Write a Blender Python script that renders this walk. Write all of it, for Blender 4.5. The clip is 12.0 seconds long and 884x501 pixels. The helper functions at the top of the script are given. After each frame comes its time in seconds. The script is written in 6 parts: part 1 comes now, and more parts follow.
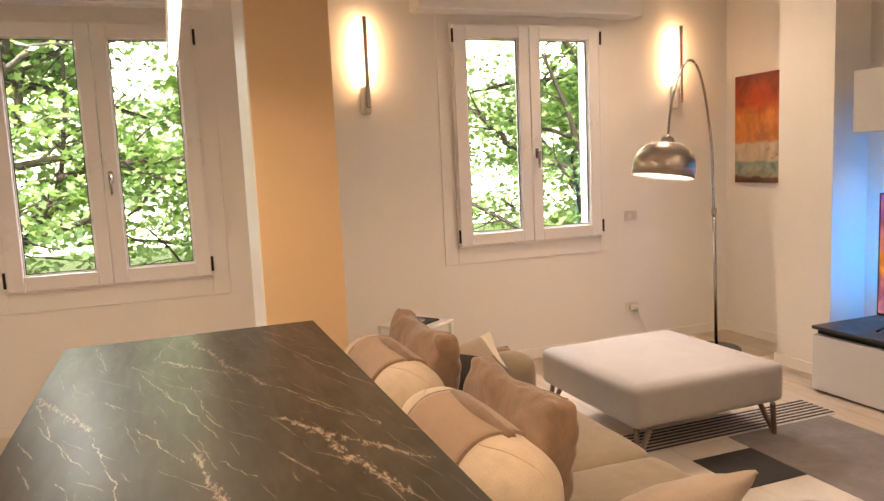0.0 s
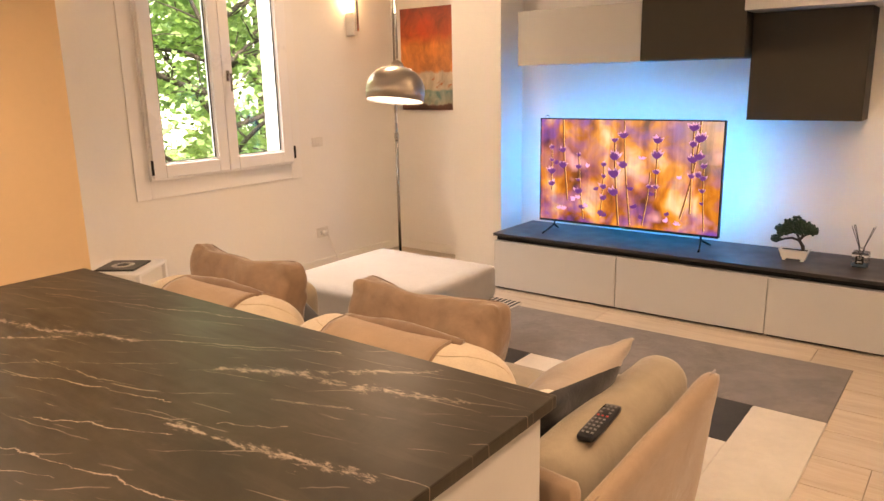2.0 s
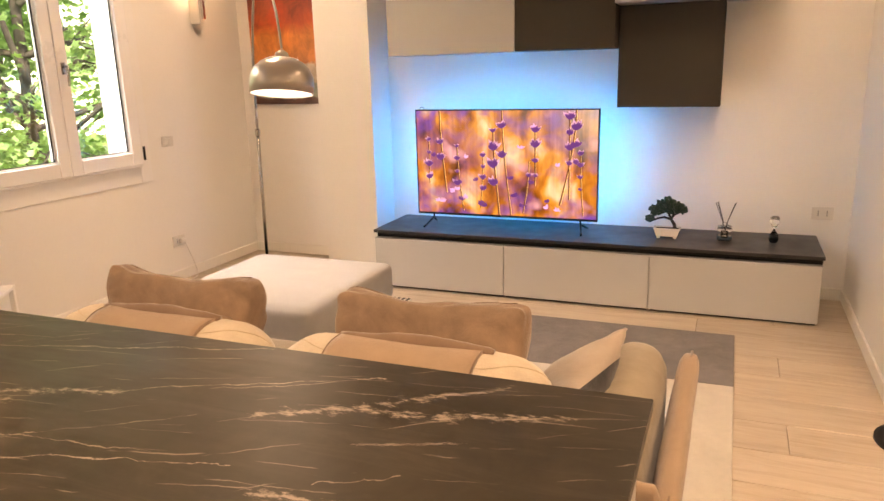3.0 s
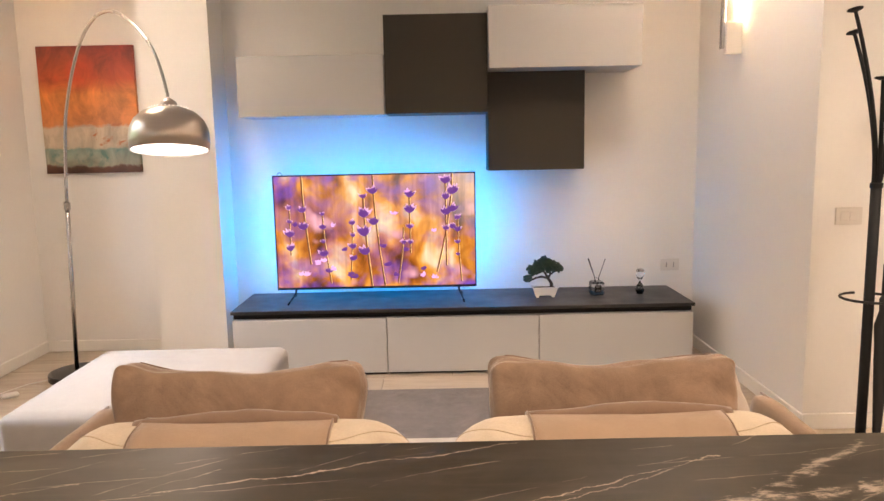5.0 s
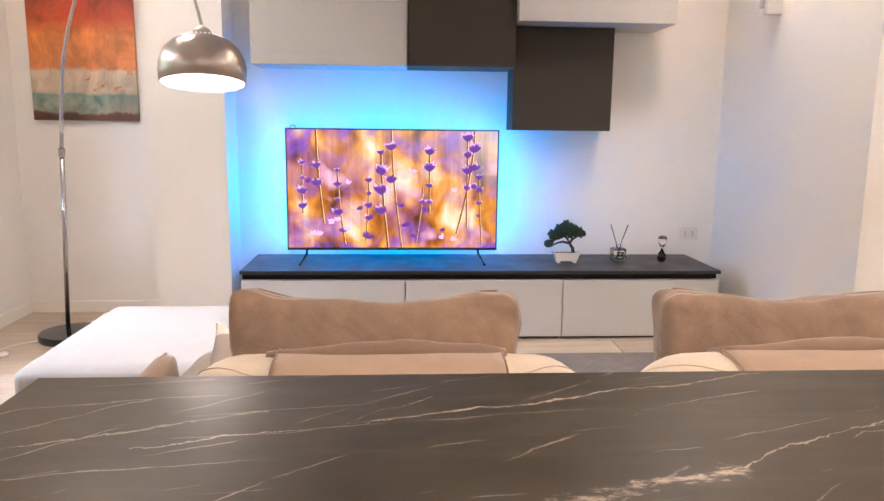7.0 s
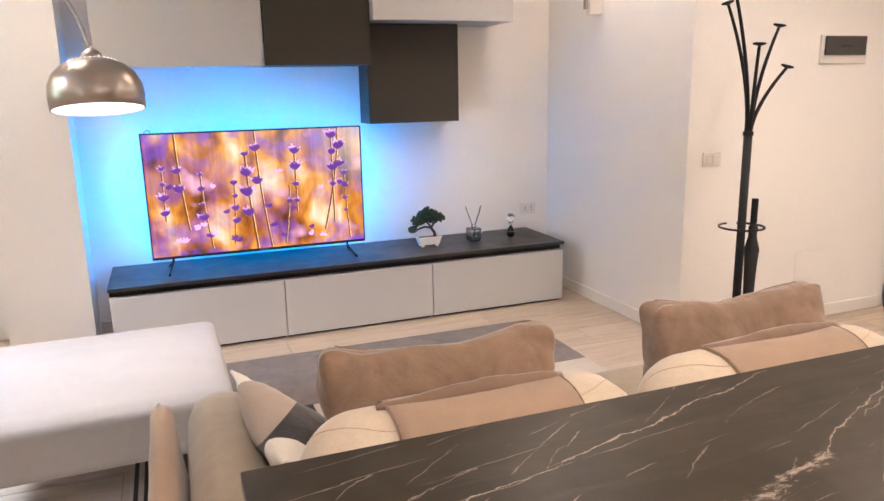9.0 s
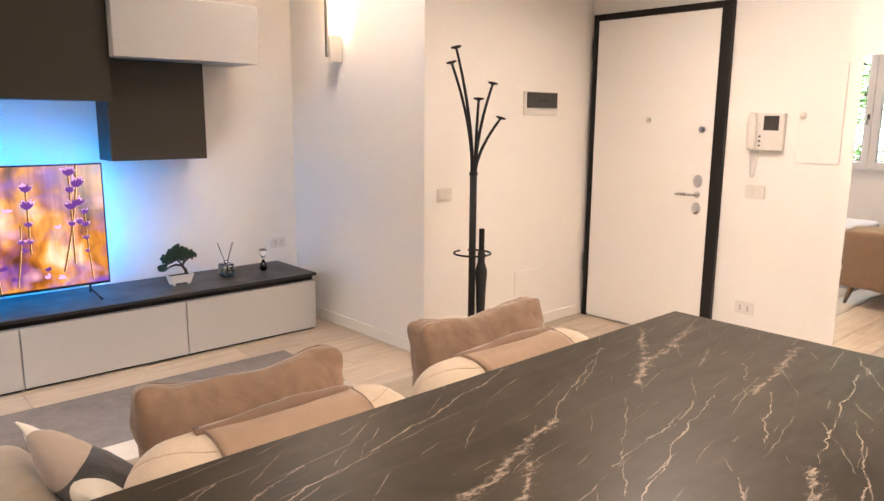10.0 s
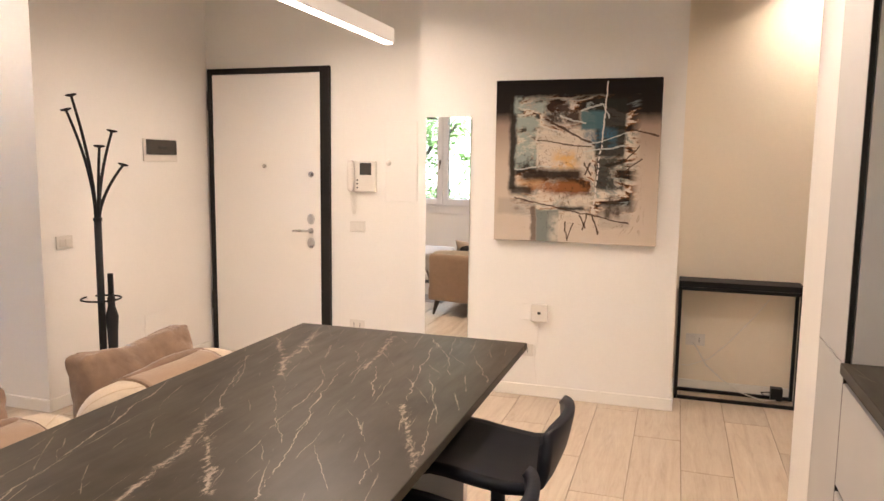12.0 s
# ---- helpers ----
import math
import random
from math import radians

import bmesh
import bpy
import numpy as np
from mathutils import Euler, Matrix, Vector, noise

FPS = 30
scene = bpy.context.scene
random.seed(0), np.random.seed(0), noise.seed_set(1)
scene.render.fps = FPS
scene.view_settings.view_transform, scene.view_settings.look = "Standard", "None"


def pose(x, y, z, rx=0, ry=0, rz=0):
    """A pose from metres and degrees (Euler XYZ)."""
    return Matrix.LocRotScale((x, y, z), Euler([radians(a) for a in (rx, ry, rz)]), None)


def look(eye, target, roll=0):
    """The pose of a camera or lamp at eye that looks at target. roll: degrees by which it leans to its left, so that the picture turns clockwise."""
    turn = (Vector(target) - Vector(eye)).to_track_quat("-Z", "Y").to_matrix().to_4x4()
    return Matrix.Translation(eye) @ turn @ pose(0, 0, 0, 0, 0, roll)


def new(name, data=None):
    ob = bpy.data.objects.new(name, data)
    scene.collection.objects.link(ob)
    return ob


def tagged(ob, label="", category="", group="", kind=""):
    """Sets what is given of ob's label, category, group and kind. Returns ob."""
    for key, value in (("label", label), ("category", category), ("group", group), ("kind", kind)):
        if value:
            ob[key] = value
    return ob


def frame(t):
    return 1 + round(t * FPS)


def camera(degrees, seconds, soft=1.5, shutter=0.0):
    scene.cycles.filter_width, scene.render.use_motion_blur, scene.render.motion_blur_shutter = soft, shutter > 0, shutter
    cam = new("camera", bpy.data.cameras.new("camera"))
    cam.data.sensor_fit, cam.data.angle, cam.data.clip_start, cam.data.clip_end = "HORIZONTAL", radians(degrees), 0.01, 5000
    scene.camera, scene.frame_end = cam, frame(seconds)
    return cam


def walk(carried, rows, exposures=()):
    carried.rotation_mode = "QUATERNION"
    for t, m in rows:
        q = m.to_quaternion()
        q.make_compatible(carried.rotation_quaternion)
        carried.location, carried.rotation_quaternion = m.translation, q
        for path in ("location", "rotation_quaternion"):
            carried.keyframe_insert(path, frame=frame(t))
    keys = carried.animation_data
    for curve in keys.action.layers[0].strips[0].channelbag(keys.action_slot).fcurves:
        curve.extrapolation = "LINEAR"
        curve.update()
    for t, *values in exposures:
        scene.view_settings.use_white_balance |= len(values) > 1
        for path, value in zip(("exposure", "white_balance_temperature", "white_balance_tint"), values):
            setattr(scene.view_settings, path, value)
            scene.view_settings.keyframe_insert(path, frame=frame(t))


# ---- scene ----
cam = camera(63.1, 12.0)
PATH = [
    (0, (-0.266, 1.842, 1.451), (0.424, 3.704, 1.214), -2.6),
    (0.5, (-0.452, 1.897, 1.464), (0.486, 3.639, 1.173), -2.1),
    (0.8, (-0.546, 1.984, 1.426), (0.638, 3.568, 1.126), -2.7),
    (1, (-0.601, 2.042, 1.436), (0.7, 3.53, 1.128), -2.1),
    (1.5, (-0.767, 2.198, 1.436), (0.715, 3.501, 1.109), -1.8),
    (2, (-0.882, 2.330, 1.431), (0.666, 3.511, 0.975), -1.2),
    (2.5, (-0.905, 2.56, 1.412), (0.754, 3.567, 0.93), -2.3),
    (3, (-0.983, 2.808, 1.431), (0.813, 3.540, 0.945), -1.6),
    (3.5, (-1.012, 2.998, 1.422), (0.868, 3.503, 0.963), -1.3),
    (3.7, (-1.008, 3.116, 1.434), (0.887, 3.572, 0.985), -1.5),
    (5.3, (-0.808, 3.89, 1.312), (1.172, 3.841, 1.032), -1.0),
    (5.5, (-0.764, 3.944, 1.304), (1.213, 3.896, 1.005), -0.8),
    (6, (-0.708, 4.090, 1.216), (1.261, 3.991, 0.872), 0.2),
    (6.5, (-0.669, 4.12, 1.162), (1.297, 3.994, 0.818), 1.1),
    (8.3, (-0.802, 4.422, 1.323), (1.166, 4.276, 1.0), -1.9),
    (8.5, (-0.79, 4.473, 1.331), (1.163, 4.264, 0.95), -1.6),
    (9, (-0.751, 4.671, 1.39), (1.074, 3.98, 0.948), -1.2),
    (9.5, (-0.803, 4.768, 1.425), (0.842, 3.709, 1.009), 0.2),
    (10, (-0.913, 4.899, 1.458), (0.547, 3.582, 1.092), 0.5),
    (10.4, (-0.972, 5.069, 1.447), (0.312, 3.568, 1.134), -0.1),
    (10.5, (-0.893, 5.074, 1.448), (0.338, 3.526, 1.155), 0.4),
    (11, (-0.918, 5.233, 1.464), (0.041, 3.497, 1.203), 0.4),
    (11.5, (-1.017, 5.275, 1.48), (-0.212, 3.461, 1.232), 0.4),
    (12, (-1.128, 5.315, 1.482), (-0.515, 3.427, 1.242), 0.7),
]
LIGHTNESS = [(0, 1.14, 7600, 21), (1, 1.17, 8200, 22), (2, 1.37, 8250, 22), (3.5, 1.41, 8300, 20), (5.5, 1.46, 5900, 16), (6.5, 1.66, 5650, 16),
             (8.5, 1.64, 5600, 16), (9.0, 1.57, 5700, 16), (9.5, 1.57, 6100, 16), (10.5, 1.60, 5900, 16), (11.4, 1.66, 5850, 16), (12, 1.38, 6050, 16)]
walk(cam, [(t, look(eye, target, roll)) for t, eye, target, roll in PATH], LIGHTNESS)

# ---- world and light ----
world = bpy.data.worlds.new("world")
scene.world = world
world.use_nodes = True
wn = world.node_tree.nodes
sky = wn.new("ShaderNodeTexSky")
sky.sky_type = "NISHITA"
sky.sun_disc = False
sky.sun_elevation = radians(50)
sky.sun_rotation = radians(202)
world.node_tree.links.new(sky.outputs[0], wn["Background"].inputs[0])
wn["Background"].inputs[1].default_value = 0.15


def lamp(name, kind, energy, colour, m, **kw):
    data = bpy.data.lights.new(name, kind)
    data.energy, data.color = energy, colour
    ob = new(name, data)
    ob.matrix_world = m
    if "size" in kw:
        data.shape, data.size, data.size_y = "RECTANGLE", kw["size"][0], kw["size"][1]
    if "disk" in kw:
        data.shape, data.size = "DISK", kw["disk"]
    if "spread" in kw:
        data.spread = radians(kw["spread"])
    if "radius" in kw:
        data.shadow_soft_size = kw["radius"]
    return ob


sun = lamp("sun", "SUN", 3.8, (1.0, 0.95, 0.86), look((-3, -7, 12), (0, 2, 2)))
sun.data.angle = radians(0.6)
WARM = (1.0, 0.72, 0.46)
WARM2 = (1.0, 0.79, 0.58)
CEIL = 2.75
# unseen ceiling lamps added for fill; only the last, in the niche, is inferred
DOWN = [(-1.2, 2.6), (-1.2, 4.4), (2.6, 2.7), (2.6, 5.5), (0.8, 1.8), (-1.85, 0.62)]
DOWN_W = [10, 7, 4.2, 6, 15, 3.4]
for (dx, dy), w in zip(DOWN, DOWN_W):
    lamp("unseen_downlight_lamp", "AREA", w, WARM2, pose(dx, dy, CEIL - 0.035), disk=0.36 if dx > -1 else 0.12, spread=120 if dx < -1.5 else 148)
# led strips behind the screen
BLUE = (0.0, 0.34, 1.0)
for eye, target, sz in (((3.56, 4.74, 0.83), (3.80, 4.95, 0.83), (0.62, 0.06)), ((3.56, 3.63, 0.83), (3.80, 3.42, 0.83), (0.62, 0.06)), ((3.56, 4.184, 1.12), (3.80, 4.184, 1.34), (1.05, 0.06)), ((3.56, 4.184, 0.54), (3.80, 4.184, 0.48), (1.05, 0.06))):
    turned = pose(0, 0, 0, 0, 0, 90 if sz[0] < 1 else 0)
    lamp("led_lamp", "AREA", 1.5, BLUE, look(eye, target) @ turned, size=sz, spread=165)
# arc lamp bulb
lamp("arc_bulb_lamp", "AREA", 2.6, WARM2, look((2.062, 4.872, 1.334), (1.888, 4.846, 0.349)), disk=0.24)
# added fill lamps, out of view above each window, that strengthen the sky's light
lamp("window_fill_lamp", "AREA", 300, (0.86, 0.93, 1.0), look((2.15, 8.1, 3.9), (2.3, 5.6, 1.0)), size=(1.8, 1.8))
lamp("window_fill_lamp", "AREA", 120, (0.86, 0.93, 1.0), look((-1.7, 8.2, 3.3), (-0.3, 5.0, 1.0)), size=(1.8, 1.8))
# pendant
lamp("pendant_lamp", "AREA", 5, WARM2, pose(-0.22, 3.865, 1.855), size=(0.02, 1.5))
# wall lamps, each throws its light back on the wall
for (lx, ly, f) in ((0.962, 6.485, -1), (3.40, 6.485, -1), (3.17, 2.13, 1)):
    lamp("wall_lamp_lamp", "AREA", 1.3, (1.0, 0.62, 0.30), look((lx, ly + f * 0.085, 2.18), (lx, ly, 2.18)), size=(0.025, 0.38))

# ---- node helpers ----


def nodes_of(name):
    m = bpy.data.materials.new(name)
    m.use_nodes = True
    nt = m.node_tree
    return m, nt, nt.nodes["Principled BSDF"]


def coords(nt, kind="Object", scale=(1, 1, 1), rot=(0, 0, 0), loc=(0, 0, 0)):
    tc = nt.nodes.new("ShaderNodeTexCoord")
    mp = nt.nodes.new("ShaderNodeMapping")
    mp.inputs["Scale"].default_value = scale
    mp.inputs["Rotation"].default_value = rot
    mp.inputs["Location"].default_value = loc
    nt.links.new(tc.outputs[kind], mp.inputs["Vector"])
    return mp.outputs[0]


def tex_noise(nt, vec, scale, detail=4, rough=0.55, dist=0.0):
    n = nt.nodes.new("ShaderNodeTexNoise")
    n.inputs["Scale"].default_value = scale
    n.inputs["Detail"].default_value = detail
    n.inputs["Roughness"].default_value = rough
    n.inputs["Distortion"].default_value = dist
    if vec is not None:
        nt.links.new(vec, n.inputs["Vector"])
    return n.outputs["Fac"]


def ramp(nt, fac, stops, interp="LINEAR"):
    r = nt.nodes.new("ShaderNodeValToRGB")
    r.color_ramp.interpolation = interp
    el = r.color_ramp.elements
    while len(el) < len(stops):
        el.new(0.5)
    for e, (p, c) in zip(el, stops):
        e.position = p
        e.color = (*c, 1) if len(c) == 3 else c
    nt.links.new(fac, r.inputs[0])
    return r.outputs[0]


def grey(v):
    return (v, v, v)


def calc(nt, op, a, b=None, c=None, clamp=False):
    n = nt.nodes.new("ShaderNodeMath")
    n.operation = op
    n.use_clamp = clamp
    for i, v in enumerate((a, b, c)):
        if v is None:
            continue
        if isinstance(v, (int, float)):
            n.inputs[i].default_value = v
        else:
            nt.links.new(v, n.inputs[i])
    return n.outputs[0]


def mixc(nt, fac, a, b, blend="MIX"):
    n = nt.nodes.new("ShaderNodeMix")
    n.data_type = "RGBA"
    n.blend_type = blend
    for i, v in ((0, fac), (6, a), (7, b)):
        if isinstance(v, (int, float)):
            n.inputs[i].default_value = v
        elif isinstance(v, tuple):
            n.inputs[i].default_value = (*v[:3], 1)
        else:
            nt.links.new(v, n.inputs[i])
    return n.outputs[2]


def bump(nt, bsdf, height, strength=0.2, distance=0.005):
    b = nt.nodes.new("ShaderNodeBump")
    b.inputs["Strength"].default_value = strength
    b.inputs["Distance"].default_value = distance
    nt.links.new(height, b.inputs["Height"])
    nt.links.new(b.outputs[0], bsdf.inputs["Normal"])


def surface(name, col, rough=0.5, metal=0.0, vary=0.06, big=2.0, fine=60.0, bumps=0.1, dist=0.002, coat=0.0, sheen=0.0, rvar=0.08):
    """A plain material with variation at two scales and a fine relief."""
    m, nt, b = nodes_of(name)
    v = coords(nt)
    n1 = tex_noise(nt, v, big, 5)
    n2 = tex_noise(nt, v, fine, 3)
    both = calc(nt, "ADD", calc(nt, "MULTIPLY", n1, 0.65), calc(nt, "MULTIPLY", n2, 0.35))
    lo = tuple(c * (1 - vary) for c in col)
    hi = tuple(min(1, c * (1 + vary)) for c in col)
    nt.links.new(ramp(nt, both, [(0.3, lo), (0.7, hi)]), b.inputs["Base Color"])
    nt.links.new(ramp(nt, n1, [(0.3, grey(max(0, rough - rvar))), (0.7, grey(min(1, rough + rvar)))]), b.inputs["Roughness"])
    b.inputs["Metallic"].default_value = metal
    b.inputs["Coat Weight"].default_value = coat
    b.inputs["Sheen Weight"].default_value = sheen
    if bumps:
        bump(nt, b, both if fine < 30 else n2, bumps, dist)
    return m


def glow(name, col, strength):
    m, nt, b = nodes_of(name)
    b.inputs["Base Color"].default_value = (*col, 1)
    b.inputs["Emission Color"].default_value = (*col, 1)
    b.inputs["Emission Strength"].default_value = strength
    return m


# ---- materials ----
M_WALL = surface("plaster_white", (0.80, 0.775, 0.74), 0.75, vary=0.025, big=1.3, fine=45, bumps=0.12, dist=0.003)
M_BEIGE = surface("plaster_beige", (0.70, 0.49, 0.285), 0.7, vary=0.03, big=1.5, fine=45, bumps=0.1, dist=0.003)
M_NICHE = surface("plaster_niche", (0.80, 0.715, 0.59), 0.7, vary=0.03, big=1.5, fine=45, bumps=0.1, dist=0.003)
M_CEIL = surface("ceiling_paint", (0.82, 0.80, 0.77), 0.8, vary=0.02, bumps=0.05)
M_TRIM = surface("white_lacquer", (0.80, 0.78, 0.76), 0.38, vary=0.02, bumps=0.02, fine=30)
M_PVC = surface("window_pvc", (0.80, 0.79, 0.79), 0.32, vary=0.02, bumps=0.02)
M_SKIRT = surface("skirting", (0.80, 0.77, 0.72), 0.45, vary=0.03, bumps=0.03)
M_CAB = surface("cabinet_lacquer", (0.50, 0.49, 0.48), 0.42, vary=0.015, bumps=0.02, fine=80)
M_DARKTOP = surface("dark_laminate", (0.032, 0.031, 0.032), 0.38, vary=0.14, big=6, fine=150, bumps=0.06)
M_BLACKGAP = surface("black_recess", (0.012, 0.011, 0.010), 0.6, vary=0.1)
M_BROWN = surface("dark_brown_lacquer", (0.046, 0.039, 0.031), 0.5, vary=0.03, bumps=0.02)
M_BLACK = surface("black_metal", (0.009, 0.009, 0.0095), 0.6, vary=0.15, bumps=0.03)
M_FRAME = surface("black_door_frame", (0.014, 0.012, 0.011), 0.5, vary=0.1, bumps=0.03)
M_DOOR = surface("door_laminate", (0.80, 0.77, 0.735), 0.45, vary=0.015, bumps=0.03)
M_SCREENFR = surface("black_plastic", (0.012, 0.012, 0.014), 0.3, vary=0.1, bumps=0.02)
M_PLASTIC = surface("white_plastic", (0.69, 0.655, 0.61), 0.35, vary=0.02, bumps=0.0)
M_DARKPL = surface("smoked_plastic", (0.05, 0.045, 0.04), 0.2, vary=0.1, bumps=0.0)
M_CHROME = surface("satin_chrome", (0.55, 0.54, 0.53), 0.25, metal=1.0, vary=0.05, bumps=0.02)
M_CERAMIC = surface("white_ceramic", (0.82, 0.79, 0.75), 0.2, vary=0.03, bumps=0.03, fine=20)
M_BARK = surface("bark", (0.075, 0.06, 0.045), 0.9, vary=0.35, big=5, fine=30, bumps=0.6, dist=0.02)
M_TWIG = surface("bonsai_bark", (0.045, 0.03, 0.02), 0.7, vary=0.3, big=20, fine=120, bumps=0.4)
M_STOOL = surface("stool_shell", (0.006, 0.007, 0.012), 0.48, vary=0.2, bumps=0.05)
M_UMB = surface("umbrella_cloth", (0.012, 0.012, 0.014), 0.65, vary=0.2, bumps=0.3, dist=0.004, fine=40)
M_GROUND = surface("grass_ground", (0.07, 0.12, 0.035), 0.9, vary=0.4, big=0.5, fine=8, bumps=0.5, dist=0.05)
M_WIRE = surface("white_cable", (0.75, 0.72, 0.68), 0.4, vary=0.02, bumps=0)
M_WHITEEDGE = surface("mirror_edge", (0.5, 0.55, 0.53), 0.2, vary=0.02, bumps=0)

for _m in (M_STOOL, M_FRAME, M_BLACK, M_DARKTOP, M_SCREENFR, M_BLACKGAP, M_BROWN):
    _m.node_tree.nodes["Principled BSDF"].inputs["Specular IOR Level"].default_value = 0.25


def fabric(name, col, weave=900.0, vary=0.09, sheen=0.25, creases=0.5, worn=0.0, scale2=3.0):
    """Woven or suede-like cloth with a fine weave, soft blotches and creases."""
    m, nt, b = nodes_of(name)
    v = coords(nt)
    blot = tex_noise(nt, v, scale2, 5, 0.6, 0.6)
    mid = tex_noise(nt, v, 28, 4)
    fine = tex_noise(nt, v, weave, 2)
    mixed = calc(nt, "ADD", calc(nt, "MULTIPLY", blot, 0.5), calc(nt, "ADD", calc(nt, "MULTIPLY", mid, 0.25), calc(nt, "MULTIPLY", fine, 0.25)))
    lo = tuple(c * (1 - vary * 1.6) for c in col)
    hi = tuple(min(1, c * (1 + vary * 1.6)) for c in col)
    nt.links.new(ramp(nt, mixed, [(0.32, lo), (0.68, hi)]), b.inputs["Base Color"])
    b.inputs["Roughness"].default_value = 0.85
    b.inputs["Sheen Weight"].default_value = sheen
    b.inputs["Sheen Roughness"].default_value = 0.4
    h = calc(nt, "ADD", calc(nt, "MULTIPLY", tex_noise(nt, v, 9, 4, 0.5, 1.0), creases * 1.2), calc(nt, "MULTIPLY", fine, 0.12))
    bump(nt, b, h, 0.45, 0.012)
    return m


M_SUEDE = fabric("tan_suede", (0.19, 0.118, 0.073), 500, 0.24, 0.35, 1.1, scale2=7.0)
# suede darkened for the shade under the headrest; also on piping and seams
M_SUEDE_DARKENED = fabric("tan_suede_darkened", (0.165, 0.10, 0.062), 500, 0.14, 0.35, 0.6)
M_SUEDE_BACK = fabric("tan_suede_shell", (0.27, 0.18, 0.115), 500, 0.10, 0.3, 0.35)
M_CREAM = fabric("cream_boucle", (0.45, 0.365, 0.265), 260, 0.12, 0.3, 0.3)
M_SEAT = fabric("beige_seat_cloth", (0.27, 0.215, 0.15), 400, 0.12, 0.25, 0.5)
M_OTTO = fabric("grey_beige_cloth", (0.34, 0.32, 0.30), 600, 0.06, 0.25, 0.12)
M_SEAM = fabric("seam_thread", (0.42, 0.33, 0.22), 500, 0.1, 0.1, 0.1)
M_RUG_TAUPE = fabric("rug_taupe", (0.145, 0.125, 0.115), 300, 0.22, 0.3, 0.5, scale2=6)
M_RUG_BLACK = fabric("rug_black", (0.020, 0.019, 0.020), 300, 0.2, 0.1, 0.3, scale2=6)
M_RUG_CREAM = fabric("rug_cream", (0.50, 0.455, 0.39), 300, 0.07, 0.2, 0.4, scale2=5)


def plank_material():
    """Oak-look porcelain: long grain, a tone for each plank."""
    m, nt, b = nodes_of("oak_look_planks")
    oi = nt.nodes.new("ShaderNodeObjectInfo")
    tc = nt.nodes.new("ShaderNodeTexCoord")
    add = nt.nodes.new("ShaderNodeVectorMath")
    add.operation = "MULTIPLY_ADD"
    comb = nt.nodes.new("ShaderNodeCombineXYZ")
    nt.links.new(oi.outputs["Random"], comb.inputs[0])
    nt.links.new(oi.outputs["Random"], comb.inputs[1])
    nt.links.new(comb.outputs[0], add.inputs[0])
    add.inputs[1].default_value = (37, 53, 0)
    nt.links.new(tc.outputs["Object"], add.inputs[2])
    mp = nt.nodes.new("ShaderNodeMapping")
    mp.inputs["Scale"].default_value = (9, 0.9, 1)
    nt.links.new(add.outputs[0], mp.inputs[0])
    grain = tex_noise(nt, mp.outputs[0], 2.2, 8, 0.62, 0.9)
    fine = tex_noise(nt, mp.outputs[0], 14, 4, 0.6)
    cloud = tex_noise(nt, add.outputs[0], 2.6, 3)
    g = calc(nt, "ADD", calc(nt, "MULTIPLY", grain, 0.6), calc(nt, "ADD", calc(nt, "MULTIPLY", fine, 0.2), calc(nt, "MULTIPLY", cloud, 0.2)))
    col = ramp(nt, g, [(0.32, (0.38, 0.295, 0.215)), (0.5, (0.49, 0.40, 0.305)), (0.7, (0.58, 0.495, 0.395))])
    tone = ramp(nt, oi.outputs["Random"], [(0.0, grey(0.88)), (1.0, grey(1.04))])
    nt.links.new(mixc(nt, 1.0, col, tone, "MULTIPLY"), b.inputs["Base Color"])
    nt.links.new(ramp(nt, g, [(0.3, grey(0.42)), (0.7, grey(0.30))]), b.inputs["Roughness"])
    bump(nt, b, g, 0.12, 0.002)
    return m


M_PLANK = plank_material()
M_GROUT = surface("grout", (0.23, 0.18, 0.13), 0.85, vary=0.1, bumps=0.1)


